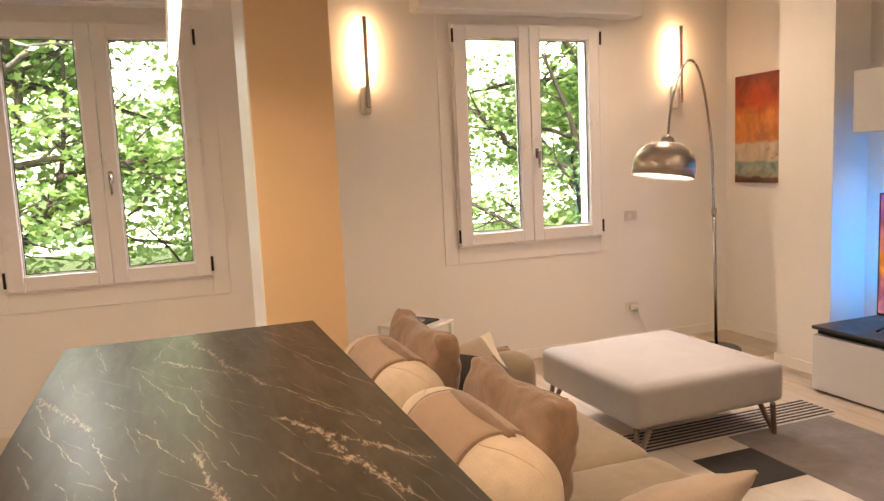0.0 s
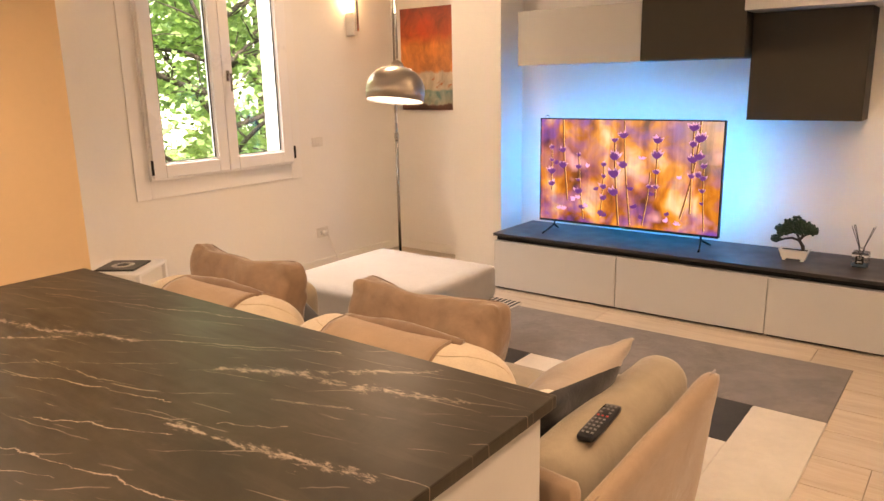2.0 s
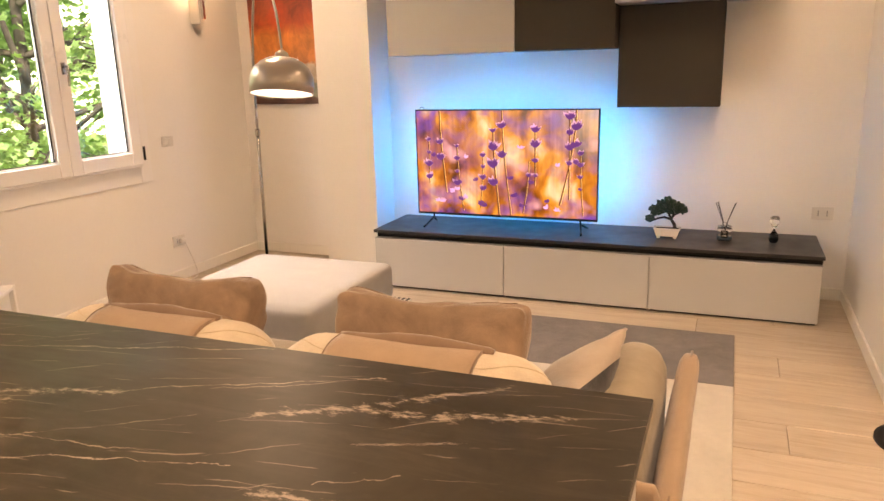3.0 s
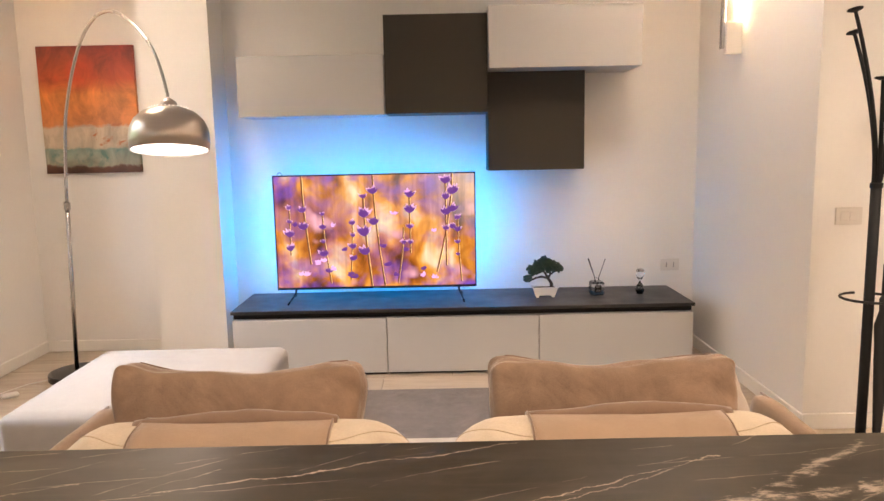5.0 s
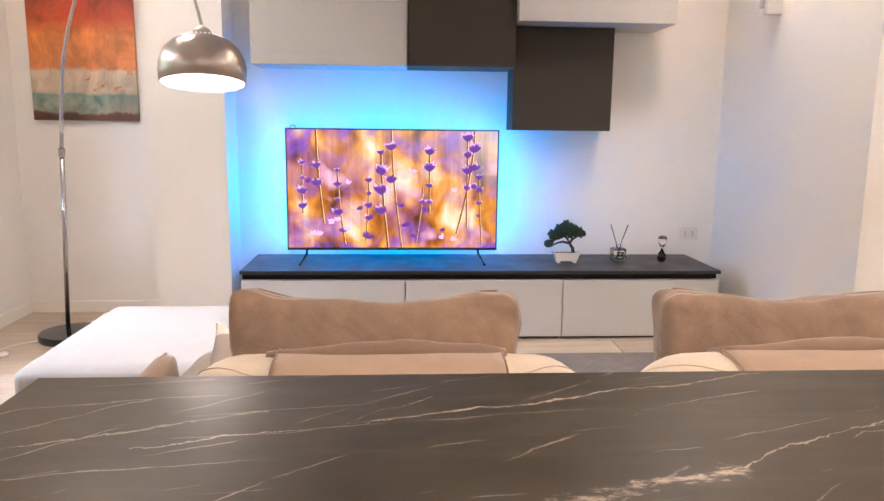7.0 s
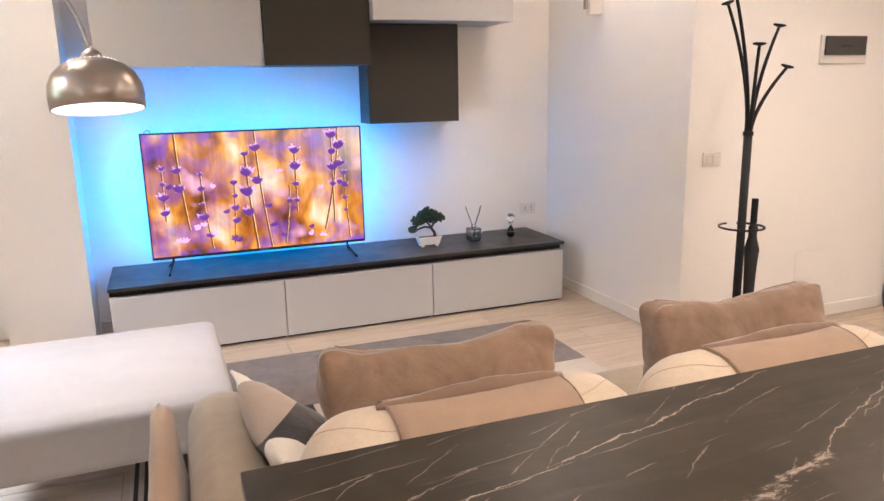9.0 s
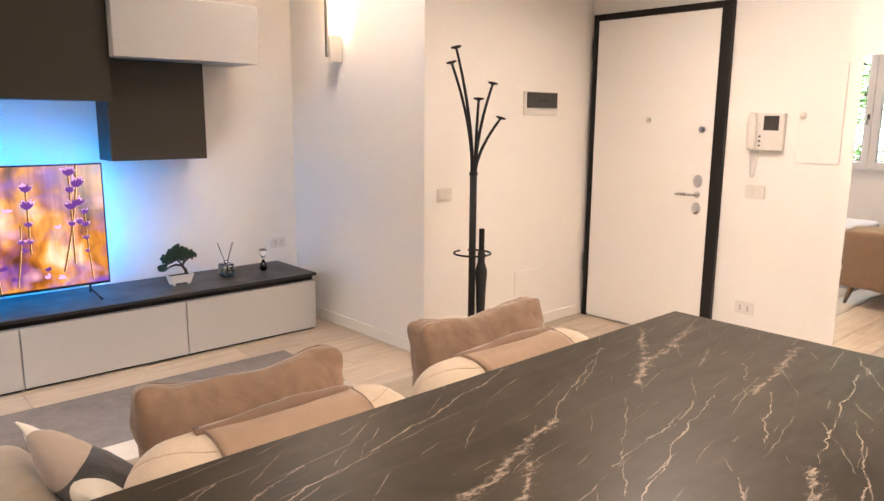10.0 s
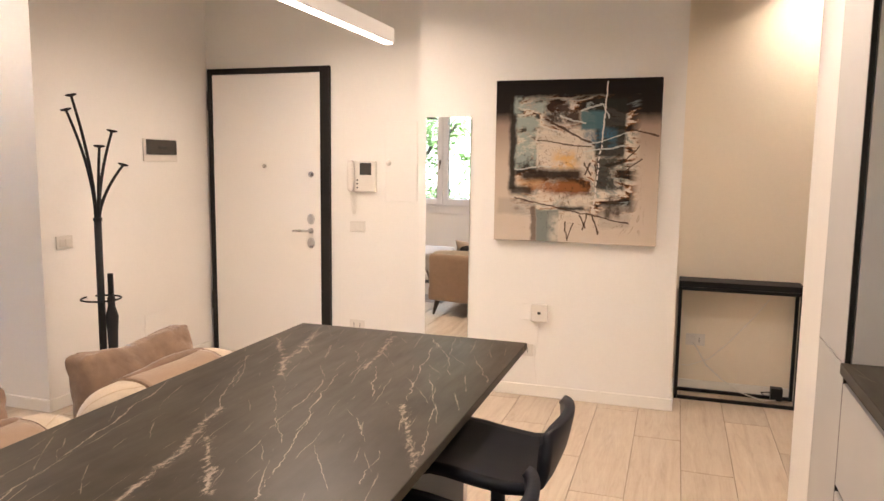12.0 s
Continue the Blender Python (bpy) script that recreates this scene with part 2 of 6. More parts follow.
def stone_material():
    """Near-black brown stone with pale veins that run mostly one way, in patches."""
    m, nt, b = nodes_of("dark_veined_stone")
    turn = radians(-24)
    v0 = coords(nt, rot=(0, 0, turn))
    base = ramp(nt, tex_noise(nt, v0, 5, 6, 0.65, 0.5), [(0.3, (0.019, 0.0145, 0.009)), (0.7, (0.038, 0.030, 0.020))])
    vs = coords(nt, scale=(7, 1.0, 1), rot=(0, 0, turn))
    streak = ramp(nt, tex_noise(nt, vs, 3.0, 8, 0.7, 0.8), [(0.52, grey(0)), (0.8, grey(1))])
    base = mixc(nt, calc(nt, "MULTIPLY", streak, 0.22), base, (0.12, 0.098, 0.078))

    def wander(amount, scale, loc):
        """A coordinate pushed about by noise, so that straight runs turn ragged."""
        v = coords(nt)
        n = nt.nodes.new("ShaderNodeTexNoise")
        n.inputs["Scale"].default_value, n.inputs["Detail"].default_value, n.inputs["Roughness"].default_value = scale, 6, 0.65
        nt.links.new(coords(nt, loc=loc), n.inputs["Vector"])
        shift = nt.nodes.new("ShaderNodeVectorMath")
        shift.operation = "MULTIPLY_ADD"
        nt.links.new(n.outputs["Color"], shift.inputs[0])
        shift.inputs[1].default_value = (amount, amount, 0)
        shift.inputs[2].default_value = (-amount / 2, -amount / 2, 0)
        add = nt.nodes.new("ShaderNodeVectorMath")
        nt.links.new(v, add.inputs[0])
        nt.links.new(shift.outputs[0], add.inputs[1])
        level = nt.nodes.new("ShaderNodeVectorMath")
        level.operation = "MULTIPLY"
        nt.links.new(add.outputs[0], level.inputs[0])
        level.inputs[1].default_value = (1, 1, 0)
        return level.outputs[0]

    def run(vec, p, q):
        """How far each point is from the run p, q."""
        def vm(op, x, y=None):
            n = nt.nodes.new("ShaderNodeVectorMath")
            n.operation = op
            for i, val in enumerate((x, y)):
                if isinstance(val, tuple):
                    n.inputs[i].default_value = val
                elif val is not None:
                    nt.links.new(val, n.inputs[i])
            return n
        d = (q[0] - p[0], q[1] - p[1], 0.0)
        ln2 = d[0] ** 2 + d[1] ** 2
        pa = vm("SUBTRACT", vec, (p[0], p[1], 0.0)).outputs[0]
        h = calc(nt, "MULTIPLY", vm("DOT_PRODUCT", pa, (d[0] / ln2, d[1] / ln2, 0.0)).outputs["Value"], 1.0, clamp=True)
        sc = nt.nodes.new("ShaderNodeVectorMath")
        sc.operation = "SCALE"
        sc.inputs[0].default_value = d
        nt.links.new(h, sc.inputs["Scale"])
        return vm("LENGTH", vm("SUBTRACT", pa, sc.outputs[0]).outputs[0]).outputs["Value"]

    def nearest(vec, chains):
        best = None
        for chain in chains:
            for p, q in zip(chain, chain[1:]):
                if best is not None:
                    # a chain: each run waits for the one before
                    tie = nt.nodes.new("ShaderNodeVectorMath")
                    tie.operation = "MULTIPLY_ADD"
                    nt.links.new(best, tie.inputs[0])
                    tie.inputs[1].default_value = (1e-6, 1e-6, 0)
                    nt.links.new(vec, tie.inputs[2])
                    vec = tie.outputs[0]
                d = run(vec, p, q)
                best = d if best is None else calc(nt, "MINIMUM", best, d)
        return best

    broad = [((-0.24, 4.49), (-0.15, 4.10), (-0.07, 3.83)), ((-0.327, 4.23), (-0.16, 4.01)), ((-0.648, 4.0), (-0.535, 3.77), (-0.49, 3.655)),
             ((-0.06, 3.53), (0.0, 3.40), (0.03, 3.22), (0.09, 3.03)), ((-0.01, 3.41), (0.17, 3.16)), ((-0.27, 3.39), (-0.235, 3.20), (-0.195, 2.99))]
    bold = [((-0.42, 4.22), (-0.32, 3.84), (-0.28, 3.745), (-0.24, 3.58), (-0.215, 3.47)), ((-0.39, 3.62), (-0.29, 3.36)), ((0.14, 3.39), (-0.02, 3.745), (-0.08, 3.87)),
            ((-0.467, 3.38), (-0.56, 3.62), (-0.60, 3.77), (-0.64, 3.94)), ((-0.374, 3.09), (-0.45, 3.47), (-0.49, 3.63)), ((-0.334, 2.96), (-0.46, 3.18), (-0.52, 3.36)), ((-0.538, 3.15), (-0.654, 3.40)),
            ((0.20, 3.68), (0.14, 3.88), (0.05, 4.21), (0.0, 4.43))]
    hair = [((-0.10, 3.63), (-0.22, 3.82), (-0.333, 3.98)), ((-0.41, 2.94), (-0.46, 3.15)), ((-0.585, 3.52), (-0.636, 3.65)), ((0.125, 4.45), (0.037, 4.58)), ((-0.548, 3.95), (-0.58, 4.11)),
            ((-0.424, 3.78), (-0.50, 3.92)), ((-0.045, 3.17), (-0.10, 3.32)), ((-0.10, 3.33), (-0.037, 3.16)), ((-0.218, 3.33), (-0.164, 3.22)), ((-0.007, 3.68), (0.07, 3.51)),
            ((-0.262, 3.92), (-0.213, 3.57)), ((-0.025, 4.60), (0.09, 4.31)), ((0.128, 4.12), (0.052, 4.22)), ((-0.30, 4.58), (-0.36, 4.28)), ((-0.55, 4.55), (-0.50, 4.22))]
    swell = tex_noise(nt, coords(nt, scale=(1.0, 0.6, 1), loc=(2, 5, 0)), 16, 4, 0.65)
    crumb = tex_noise(nt, coords(nt, scale=(2.6, 0.9, 1), rot=(0, 0, turn)), 38, 6, 0.75, 0.4)

    def drawn(chains, vec, width, low, high, gap, bite=0.0):
        wid = calc(nt, "MULTIPLY", ramp(nt, swell, [(0.36, grey(low)), (0.66, grey(high))]), width)
        near = calc(nt, "SUBTRACT", 1.0, calc(nt, "DIVIDE", nearest(vec, chains), wid))
        rag = calc(nt, "MULTIPLY_ADD", crumb, gap, -0.5 * gap - bite)
        return calc(nt, "MULTIPLY", calc(nt, "ADD", near, rag), 1.3, clamp=True)

    loose, tight = wander(0.06, 9, (3, 1, 0)), wander(0.045, 12, (0, 7, 0))
    allv = calc(nt, "MULTIPLY", drawn(broad, loose, 0.026, 0.35, 1.0, 6.0, 0.55), 0.8)
    allv = calc(nt, "MAXIMUM", allv, drawn(bold, tight, 0.0029, 0.1, 1.0, 2.8))
    allv = calc(nt, "MAXIMUM", allv, calc(nt, "MULTIPLY", drawn(hair, tight, 0.0026, 0.1, 1.0, 2.4), 0.7))

    def veins(period, amp, width, rotz, cut, seed, jag=0.02):
        """Wandering lines about period apart, broken into stretches."""
        sp = nt.nodes.new("ShaderNodeSeparateXYZ")
        nt.links.new(coords(nt, rot=(0, 0, rotz), loc=(seed, seed * 0.7, 0)), sp.inputs[0])
        slow = tex_noise(nt, coords(nt, scale=(2.2, 0.9, 1), rot=(0, 0, rotz), loc=(seed * 1.3, seed, 0)), 1.0, 2)
        fast = tex_noise(nt, coords(nt, scale=(22, 11, 1), rot=(0, 0, rotz), loc=(seed, 0, 0)), 1.0, 4, 0.6)
        x = calc(nt, "ADD", sp.outputs[0], calc(nt, "ADD", calc(nt, "MULTIPLY", slow, amp), calc(nt, "MULTIPLY", fast, jag)))
        fr = calc(nt, "ABSOLUTE", calc(nt, "SUBTRACT", calc(nt, "FRACT", calc(nt, "DIVIDE", x, period)), 0.5))
        wid = calc(nt, "MULTIPLY", ramp(nt, tex_noise(nt, coords(nt, scale=(9, 5, 1), loc=(seed, 0, 0)), 1.0, 4, 0.6), [(0.35, grey(0.25)), (0.65, grey(1.5))]), width / period)
        line = calc(nt, "SUBTRACT", 1.0, calc(nt, "DIVIDE", fr, wid), clamp=True)
        patch = ramp(nt, tex_noise(nt, coords(nt, scale=(9.0, 4.5, 1), rot=(0, 0, rotz), loc=(seed * 2, seed, 0)), 1.0, 3, 0.6), [(cut, grey(0)), (cut + 0.07, grey(1))])
        return calc(nt, "MULTIPLY", line, patch)

    for args, k in (((0.085, 0.12, 0.0021, turn + 0.10, 0.54, 11.7), 0.75), ((0.060, 0.09, 0.0015, turn + 0.26, 0.53, 37.0), 0.65), ((0.11, 0.12, 0.0018, turn - 0.2, 0.54, 53.0), 0.7)):
        allv = calc(nt, "MAXIMUM", allv, calc(nt, "MULTIPLY", veins(*args), k))
    b.inputs["Specular IOR Level"].default_value = 0.20
    nt.links.new(mixc(nt, allv, base, (0.30, 0.24, 0.19)), b.inputs["Base Color"])
    nt.links.new(ramp(nt, tex_noise(nt, vs, 4, 6, 0.6), [(0.3, grey(0.31)), (0.7, grey(0.40))]), b.inputs["Roughness"])
    hgt = calc(nt, "ADD", tex_noise(nt, vs, 12, 5, 0.6), calc(nt, "MULTIPLY", allv, 0.08))
    bump(nt, b, hgt, 0.05, 0.0008)
    return m


M_STONE = stone_material()


def brushed_metal(name, col, rough, axis):
    m, nt, b = nodes_of(name)
    sc = (4, 4, 1400) if axis == "z" else (300, 300, 2)
    n = tex_noise(nt, coords(nt, scale=sc), 1.0, 3)
    nt.links.new(ramp(nt, n, [(0.3, tuple(c * 0.94 for c in col)), (0.7, col)]), b.inputs["Base Color"])
    nt.links.new(ramp(nt, n, [(0.3, grey(rough - 0.02)), (0.7, grey(rough + 0.02))]), b.inputs["Roughness"])
    b.inputs["Metallic"].default_value = 1.0
    bump(nt, b, n, 0.03, 0.0002)
    return m


M_STEEL = brushed_metal("brushed_steel", (0.50, 0.44, 0.385), 0.33, "z")
M_POLE = surface("chromed_pole", (0.42, 0.405, 0.385), 0.24, metal=1.0, vary=0.03, bumps=0)


def glass_material(name, col=(1, 1, 1), rough=0.0, ior=1.45):
    m, nt, b = nodes_of(name)
    b.inputs["Base Color"].default_value = (*col, 1)
    b.inputs["Roughness"].default_value = rough
    b.inputs["Transmission Weight"].default_value = 1.0
    b.inputs["IOR"].default_value = ior
    return m


M_GLASS = glass_material("clear_glass")


def pane_material():
    m, nt, b = nodes_of("window_glass")
    tr = nt.nodes.new("ShaderNodeBsdfTransparent")
    tr.inputs[0].default_value = (0.96, 0.98, 0.97, 1)
    gl = nt.nodes.new("ShaderNodeBsdfGlossy")
    gl.inputs["Roughness"].default_value = 0.02
    lw = nt.nodes.new("ShaderNodeLayerWeight")
    lw.inputs["Blend"].default_value = 0.5
    mx = nt.nodes.new("ShaderNodeMixShader")
    gloss = calc(nt, "ADD", calc(nt, "MULTIPLY", calc(nt, "POWER", lw.outputs["Facing"], 5.0), 0.8), 0.035, clamp=True)
    nt.links.new(gloss, mx.inputs[0])
    nt.links.new(tr.outputs[0], mx.inputs[1])
    nt.links.new(gl.outputs[0], mx.inputs[2])
    nt.links.new(mx.outputs[0], nt.nodes["Material Output"].inputs["Surface"])
    return m


M_PANE = pane_material()
M_MIRROR, _nt, _b = nodes_of("mirror_silver")
_b.inputs["Base Color"].default_value = (0.93, 0.94, 0.93, 1)
_b.inputs["Metallic"].default_value = 1.0
_b.inputs["Roughness"].default_value = 0.0
M_LEDWARM = glow("warm_light_diffuser", (1.0, 0.80, 0.58), 4.0)
M_LEDSTRIP = glow("blue_led_strip", (0.01, 0.36, 1.0), 2.2)
M_SHADEIN = glow("lamp_shade_inside", (1.0, 0.94, 0.86), 1.2)
M_DOWNL = glow("downlight_glass", (1.0, 0.88, 0.70), 3.0)


def leaf_material(name, a, c):
    m, nt, b = nodes_of(name)
    g = nt.nodes.new("ShaderNodeNewGeometry")
    col = ramp(nt, g.outputs["Random Per Island"], [(0.0, a), (1.0, c)])
    nt.links.new(col, b.inputs["Base Color"])
    b.inputs["Roughness"].default_value = 0.5
    tl = nt.nodes.new("ShaderNodeBsdfTranslucent")
    nt.links.new(mixc(nt, 1.0, col, (0.55, 0.6, 0.28), "MULTIPLY"), tl.inputs[0])
    mx = nt.nodes.new("ShaderNodeAddShader")
    nt.links.new(b.outputs[0], mx.inputs[0])
    nt.links.new(tl.outputs[0], mx.inputs[1])
    nt.links.new(mx.outputs[0], nt.nodes["Material Output"].inputs["Surface"])
    return m


M_LEAF = leaf_material("maple_leaves", (0.10, 0.19, 0.06), (0.28, 0.41, 0.16))
M_BONSAI = surface("bonsai_leaves", (0.012, 0.034, 0.013), 0.45, vary=0.5, big=60, fine=200, bumps=0.3)


def panel(nt, u, v, u0, u1, v0, v1, soft=0.01):
    """1 inside a rectangle of the picture's own u, v."""
    def edge(x, a, up):
        r = nt.nodes.new("ShaderNodeMapRange")
        nt.links.new(x, r.inputs[0])
        r.inputs[1].default_value, r.inputs[2].default_value = a - soft, a + soft
        r.inputs[3].default_value, r.inputs[4].default_value = (0, 1) if up else (1, 0)
        return r.outputs[0]
    return calc(nt, "MULTIPLY", calc(nt, "MULTIPLY", edge(u, u0, True), edge(u, u1, False)), calc(nt, "MULTIPLY", edge(v, v0, True), edge(v, v1, False)))


def painting_uv(nt, wobble=0.03, rough_scale=8):
    """u, v of a canvas (its mesh is 1 x 1 in generated x and z), with an uneven brush edge."""
    tc = nt.nodes.new("ShaderNodeTexCoord")
    sp = nt.nodes.new("ShaderNodeSeparateXYZ")
    nt.links.new(tc.outputs["Generated"], sp.inputs[0])
    n1 = tex_noise(nt, tc.outputs["Generated"], rough_scale, 7, 0.7)
    n2 = tex_noise(nt, coords(nt, "Generated", loc=(5, 3, 2)), rough_scale, 7, 0.7)
    u = calc(nt, "ADD", sp.outputs[0], calc(nt, "MULTIPLY", calc(nt, "SUBTRACT", n1, 0.5), wobble))
    v = calc(nt, "ADD", sp.outputs[2], calc(nt, "MULTIPLY", calc(nt, "SUBTRACT", n2, 0.5), wobble))
    return u, v, tc.outputs["Generated"], sp


def sunset_painting():
    m, nt, b = nodes_of("orange_painting")
    u, v, g, sp = painting_uv(nt, 0.10, 6)
    u = calc(nt, "SUBTRACT", 1.0, u)
    col = ramp(nt, v, [(0.0, (0.10, 0.035, 0.02)), (0.05, (0.12, 0.05, 0.03)), (0.065, (0.28, 0.27, 0.20)), (0.19, (0.20, 0.27, 0.22)), (0.205, (0.48, 0.39, 0.28)), (0.36, (0.50, 0.40, 0.29)), (0.385, (0.55, 0.20, 0.06)), (0.62, (0.72, 0.24, 0.05)), (0.74, (0.55, 0.09, 0.02)), (1.0, (0.24, 0.025, 0.012))])
    blot = ramp(nt, tex_noise(nt, g, 3.5, 6, 0.6, 0.8), [(0.35, grey(0.55)), (0.65, grey(1.25))])
    col = mixc(nt, 1.0, col, blot, "MULTIPLY")
    rust = ramp(nt, tex_noise(nt, coords(nt, "Generated", scale=(1, 1, 1.6), loc=(2, 0, 1)), 7, 7, 0.7, 0.6), [(0.56, grey(0)), (0.62, grey(1))])
    low = panel(nt, u, v, 0.5, 1.0, 0.22, 0.40, 0.02)
    col = mixc(nt, calc(nt, "MULTIPLY", rust, low), col, (0.42, 0.14, 0.05))
    teal = panel(nt, u, v, 0.05, 0.85, 0.06, 0.20, 0.02)
    tn = ramp(nt, tex_noise(nt, g, 6, 6, 0.7, 0.5), [(0.5, grey(0)), (0.62, grey(1))])
    col = mixc(nt, calc(nt, "MULTIPLY", teal, tn), col, (0.10, 0.20, 0.17))
    red = ramp(nt, tex_noise(nt, coords(nt, "Generated", loc=(7, 1, 4)), 3.5, 5, 0.6, 0.6), [(0.42, grey(0)), (0.72, grey(0.7))])
    col = mixc(nt, calc(nt, "MULTIPLY", red, panel(nt, u, v, 0.08, 0.75, 0.68, 0.97, 0.05)), col, (0.66, 0.06, 0.015))
    nt.links.new(col, b.inputs["Base Color"])
    b.inputs["Roughness"].default_value = 0.45
    bump(nt, b, tex_noise(nt, g, 25, 6, 0.7), 0.4, 0.003)
    return m


def abstract_painting():
    m, nt, b = nodes_of("abstract_painting")
    u, v, g, sp = painting_uv(nt, 0.05, 9)
    u = calc(nt, "SUBTRACT", 1.0, u)
    col = ramp(nt, v, [(0.0, (0.56, 0.475, 0.39)), (0.50, (0.47, 0.38, 0.30)), (0.72, (0.30, 0.22, 0.17)), (0.80, (0.012, 0.008, 0.006)), (1.0, (0.006, 0.004, 0.003))])
    rug = tex_noise(nt, coords(nt, "Generated", scale=(1.0, 1, 2.2), loc=(1, 0, 2)), 3.4, 9, 0.66, 0.5)
    inner = ramp(nt, rug, [(0.36, (0.006, 0.005, 0.004)), (0.41, (0.05, 0.02, 0.008)), (0.425, (0.40, 0.33, 0.26)), (0.47, (0.26, 0.29, 0.27)), (0.49, (0.56, 0.49, 0.40)), (0.53, (0.62, 0.54, 0.44)), (0.545, (0.24, 0.09, 0.02)), (0.57, (0.02, 0.012, 0.01)), (0.64, (0.012, 0.01, 0.01)), (0.67, (0.22, 0.25, 0.24))])
    col = mixc(nt, panel(nt, u, v, 0.12, 0.86, 0.18, 0.88, 0.03), col, inner)

    def patch(u0, u1, v0, v1, c, amount=0.9, soft=0.01, rag=0.0):
        nonlocal col
        f = panel(nt, u, v, u0, u1, v0, v1, soft)
        if rag:
            f = calc(nt, "MULTIPLY", f, ramp(nt, tex_noise(nt, coords(nt, "Generated", loc=(rag, rag, rag)), 7, 6, 0.7), [(0.42, grey(0.1)), (0.52, grey(1))]))
        col = mixc(nt, calc(nt, "MULTIPLY", f, amount), col, c)
    dark, teal, cream, rust = (0.014, 0.011, 0.009), (0.27, 0.32, 0.29), (0.58, 0.50, 0.41), (0.27, 0.10, 0.03)
    patch(0.27, 0.62, 0.42, 0.72, cream, 0.85, 0.03, rag=3.5)
    patch(0.09, 0.135, 0.32, 0.86, dark, 0.95)
    patch(0.12, 0.31, 0.79, 0.90, teal, 0.9, rag=5.0)
    patch(0.13, 0.27, 0.45, 0.78, teal, 0.95, rag=3.0)
    patch(0.26, 0.275, 0.42, 0.70, cream, 0.8, 0.004)
    patch(0.31, 0.53, 0.73, 0.86, (0.03, 0.013, 0.008), 0.95, 0.02, rag=1.5)
    patch(0.62, 0.80, 0.53, 0.88, (0.016, 0.016, 0.014), 0.95)
    patch(0.63, 0.80, 0.33, 0.53, (0.018, 0.018, 0.016), 0.92, 0.012, rag=8.0)
    patch(0.53, 0.67, 0.69, 0.81, (0.06, 0.13, 0.15), 0.95, 0.008)
    patch(0.56, 0.74, 0.59, 0.70, (0.04, 0.12, 0.18), 0.9, 0.02, rag=4.0)
    patch(0.37, 0.52, 0.44, 0.56, (0.62, 0.36, 0.12), 0.9, 0.03, rag=6.0)
    patch(0.15, 0.60, 0.30, 0.40, rust, 0.9, 0.03, rag=9.0)
    patch(0.15, 0.30, 0.34, 0.40, (0.45, 0.27, 0.14), 0.8, 0.02, rag=11.0)
    patch(0.17, 0.54, 0.385, 0.455, (0.018, 0.010, 0.007), 0.97, 0.02)
    patch(0.10, 0.24, 0.29, 0.345, (0.02, 0.012, 0.009), 0.9, 0.015, rag=2.5)
    patch(0.26, 0.62, 0.21, 0.30, cream, 0.85, 0.02, rag=14.0)
    patch(0.40, 0.57, 0.20, 0.226, dark, 0.95, 0.01)
    patch(0.02, 0.27, 0.17, 0.27, (0.34, 0.29, 0.24), 0.6, 0.012)
    patch(0.66, 0.84, 0.10, 0.24, (0.36, 0.31, 0.26), 0.6, 0.01)
    patch(0.69, 0.79, 0.16, 0.30, (0.05, 0.035, 0.025), 0.85, 0.01, rag=16.0)
    patch(0.27, 0.41, 0.0, 0.20, (0.15, 0.18, 0.165), 0.9, 0.006)
    patch(0.36, 0.46, 0.0, 0.17, cream, 0.8, 0.02, rag=7.0)
    patch(0.235, 0.27, 0.0, 0.22, (0.10, 0.06, 0.04), 0.8, 0.006)
    patch(0.48, 0.60, 0.0, 0.20, (0.56, 0.49, 0.41), 0.8, 0.01, rag=12.0)

    def stroke(u0, v0, u1, v1, width, c, amount=0.9, broken=0.0):
        """A thin painted line from u0, v0 to u1, v1."""
        nonlocal col
        ln = math.hypot(u1 - u0, v1 - v0)
        du, dv = (u1 - u0) / ln, (v1 - v0) / ln
        uu, vv = calc(nt, "SUBTRACT", u, u0), calc(nt, "SUBTRACT", v, v0)
        off = calc(nt, "ABSOLUTE", calc(nt, "SUBTRACT", calc(nt, "MULTIPLY", uu, dv), calc(nt, "MULTIPLY", vv, du)))
        run = calc(nt, "ADD", calc(nt, "MULTIPLY", uu, du), calc(nt, "MULTIPLY", vv, dv))
        f = calc(nt, "MULTIPLY", calc(nt, "LESS_THAN", off, width), calc(nt, "MULTIPLY", calc(nt, "GREATER_THAN", run, 0.0), calc(nt, "LESS_THAN", run, ln)))
        if broken:
            f = calc(nt, "MULTIPLY", f, calc(nt, "GREATER_THAN", calc(nt, "FRACT", calc(nt, "MULTIPLY", run, broken)), 0.3))
        col = mixc(nt, calc(nt, "MULTIPLY", f, amount), col, c)
    for args in ((0.13, 0.27, 0.84, 0.13, 0.004), (0.31, 0.76, 0.62, 0.60, 0.006), (0.27, 0.63, 0.60, 0.59, 0.004), (0.83, 0.70, 0.99, 0.66, 0.005), (0.80, 0.50, 0.88, 0.60, 0.004), (0.80, 0.44, 0.90, 0.52, 0.004),
                 (0.56, 0.50, 0.60, 0.42, 0.005), (0.60, 0.50, 0.56, 0.42, 0.005), (0.62, 0.49, 0.64, 0.42, 0.005), (0.54, 0.18, 0.58, 0.09, 0.005), (0.59, 0.19, 0.56, 0.08, 0.005), (0.62, 0.17, 0.66, 0.06, 0.005), (0.45, 0.13, 0.47, 0.01, 0.004), (0.50, 0.12, 0.47, 0.02, 0.004)):
        stroke(*args, (0.05, 0.025, 0.015))
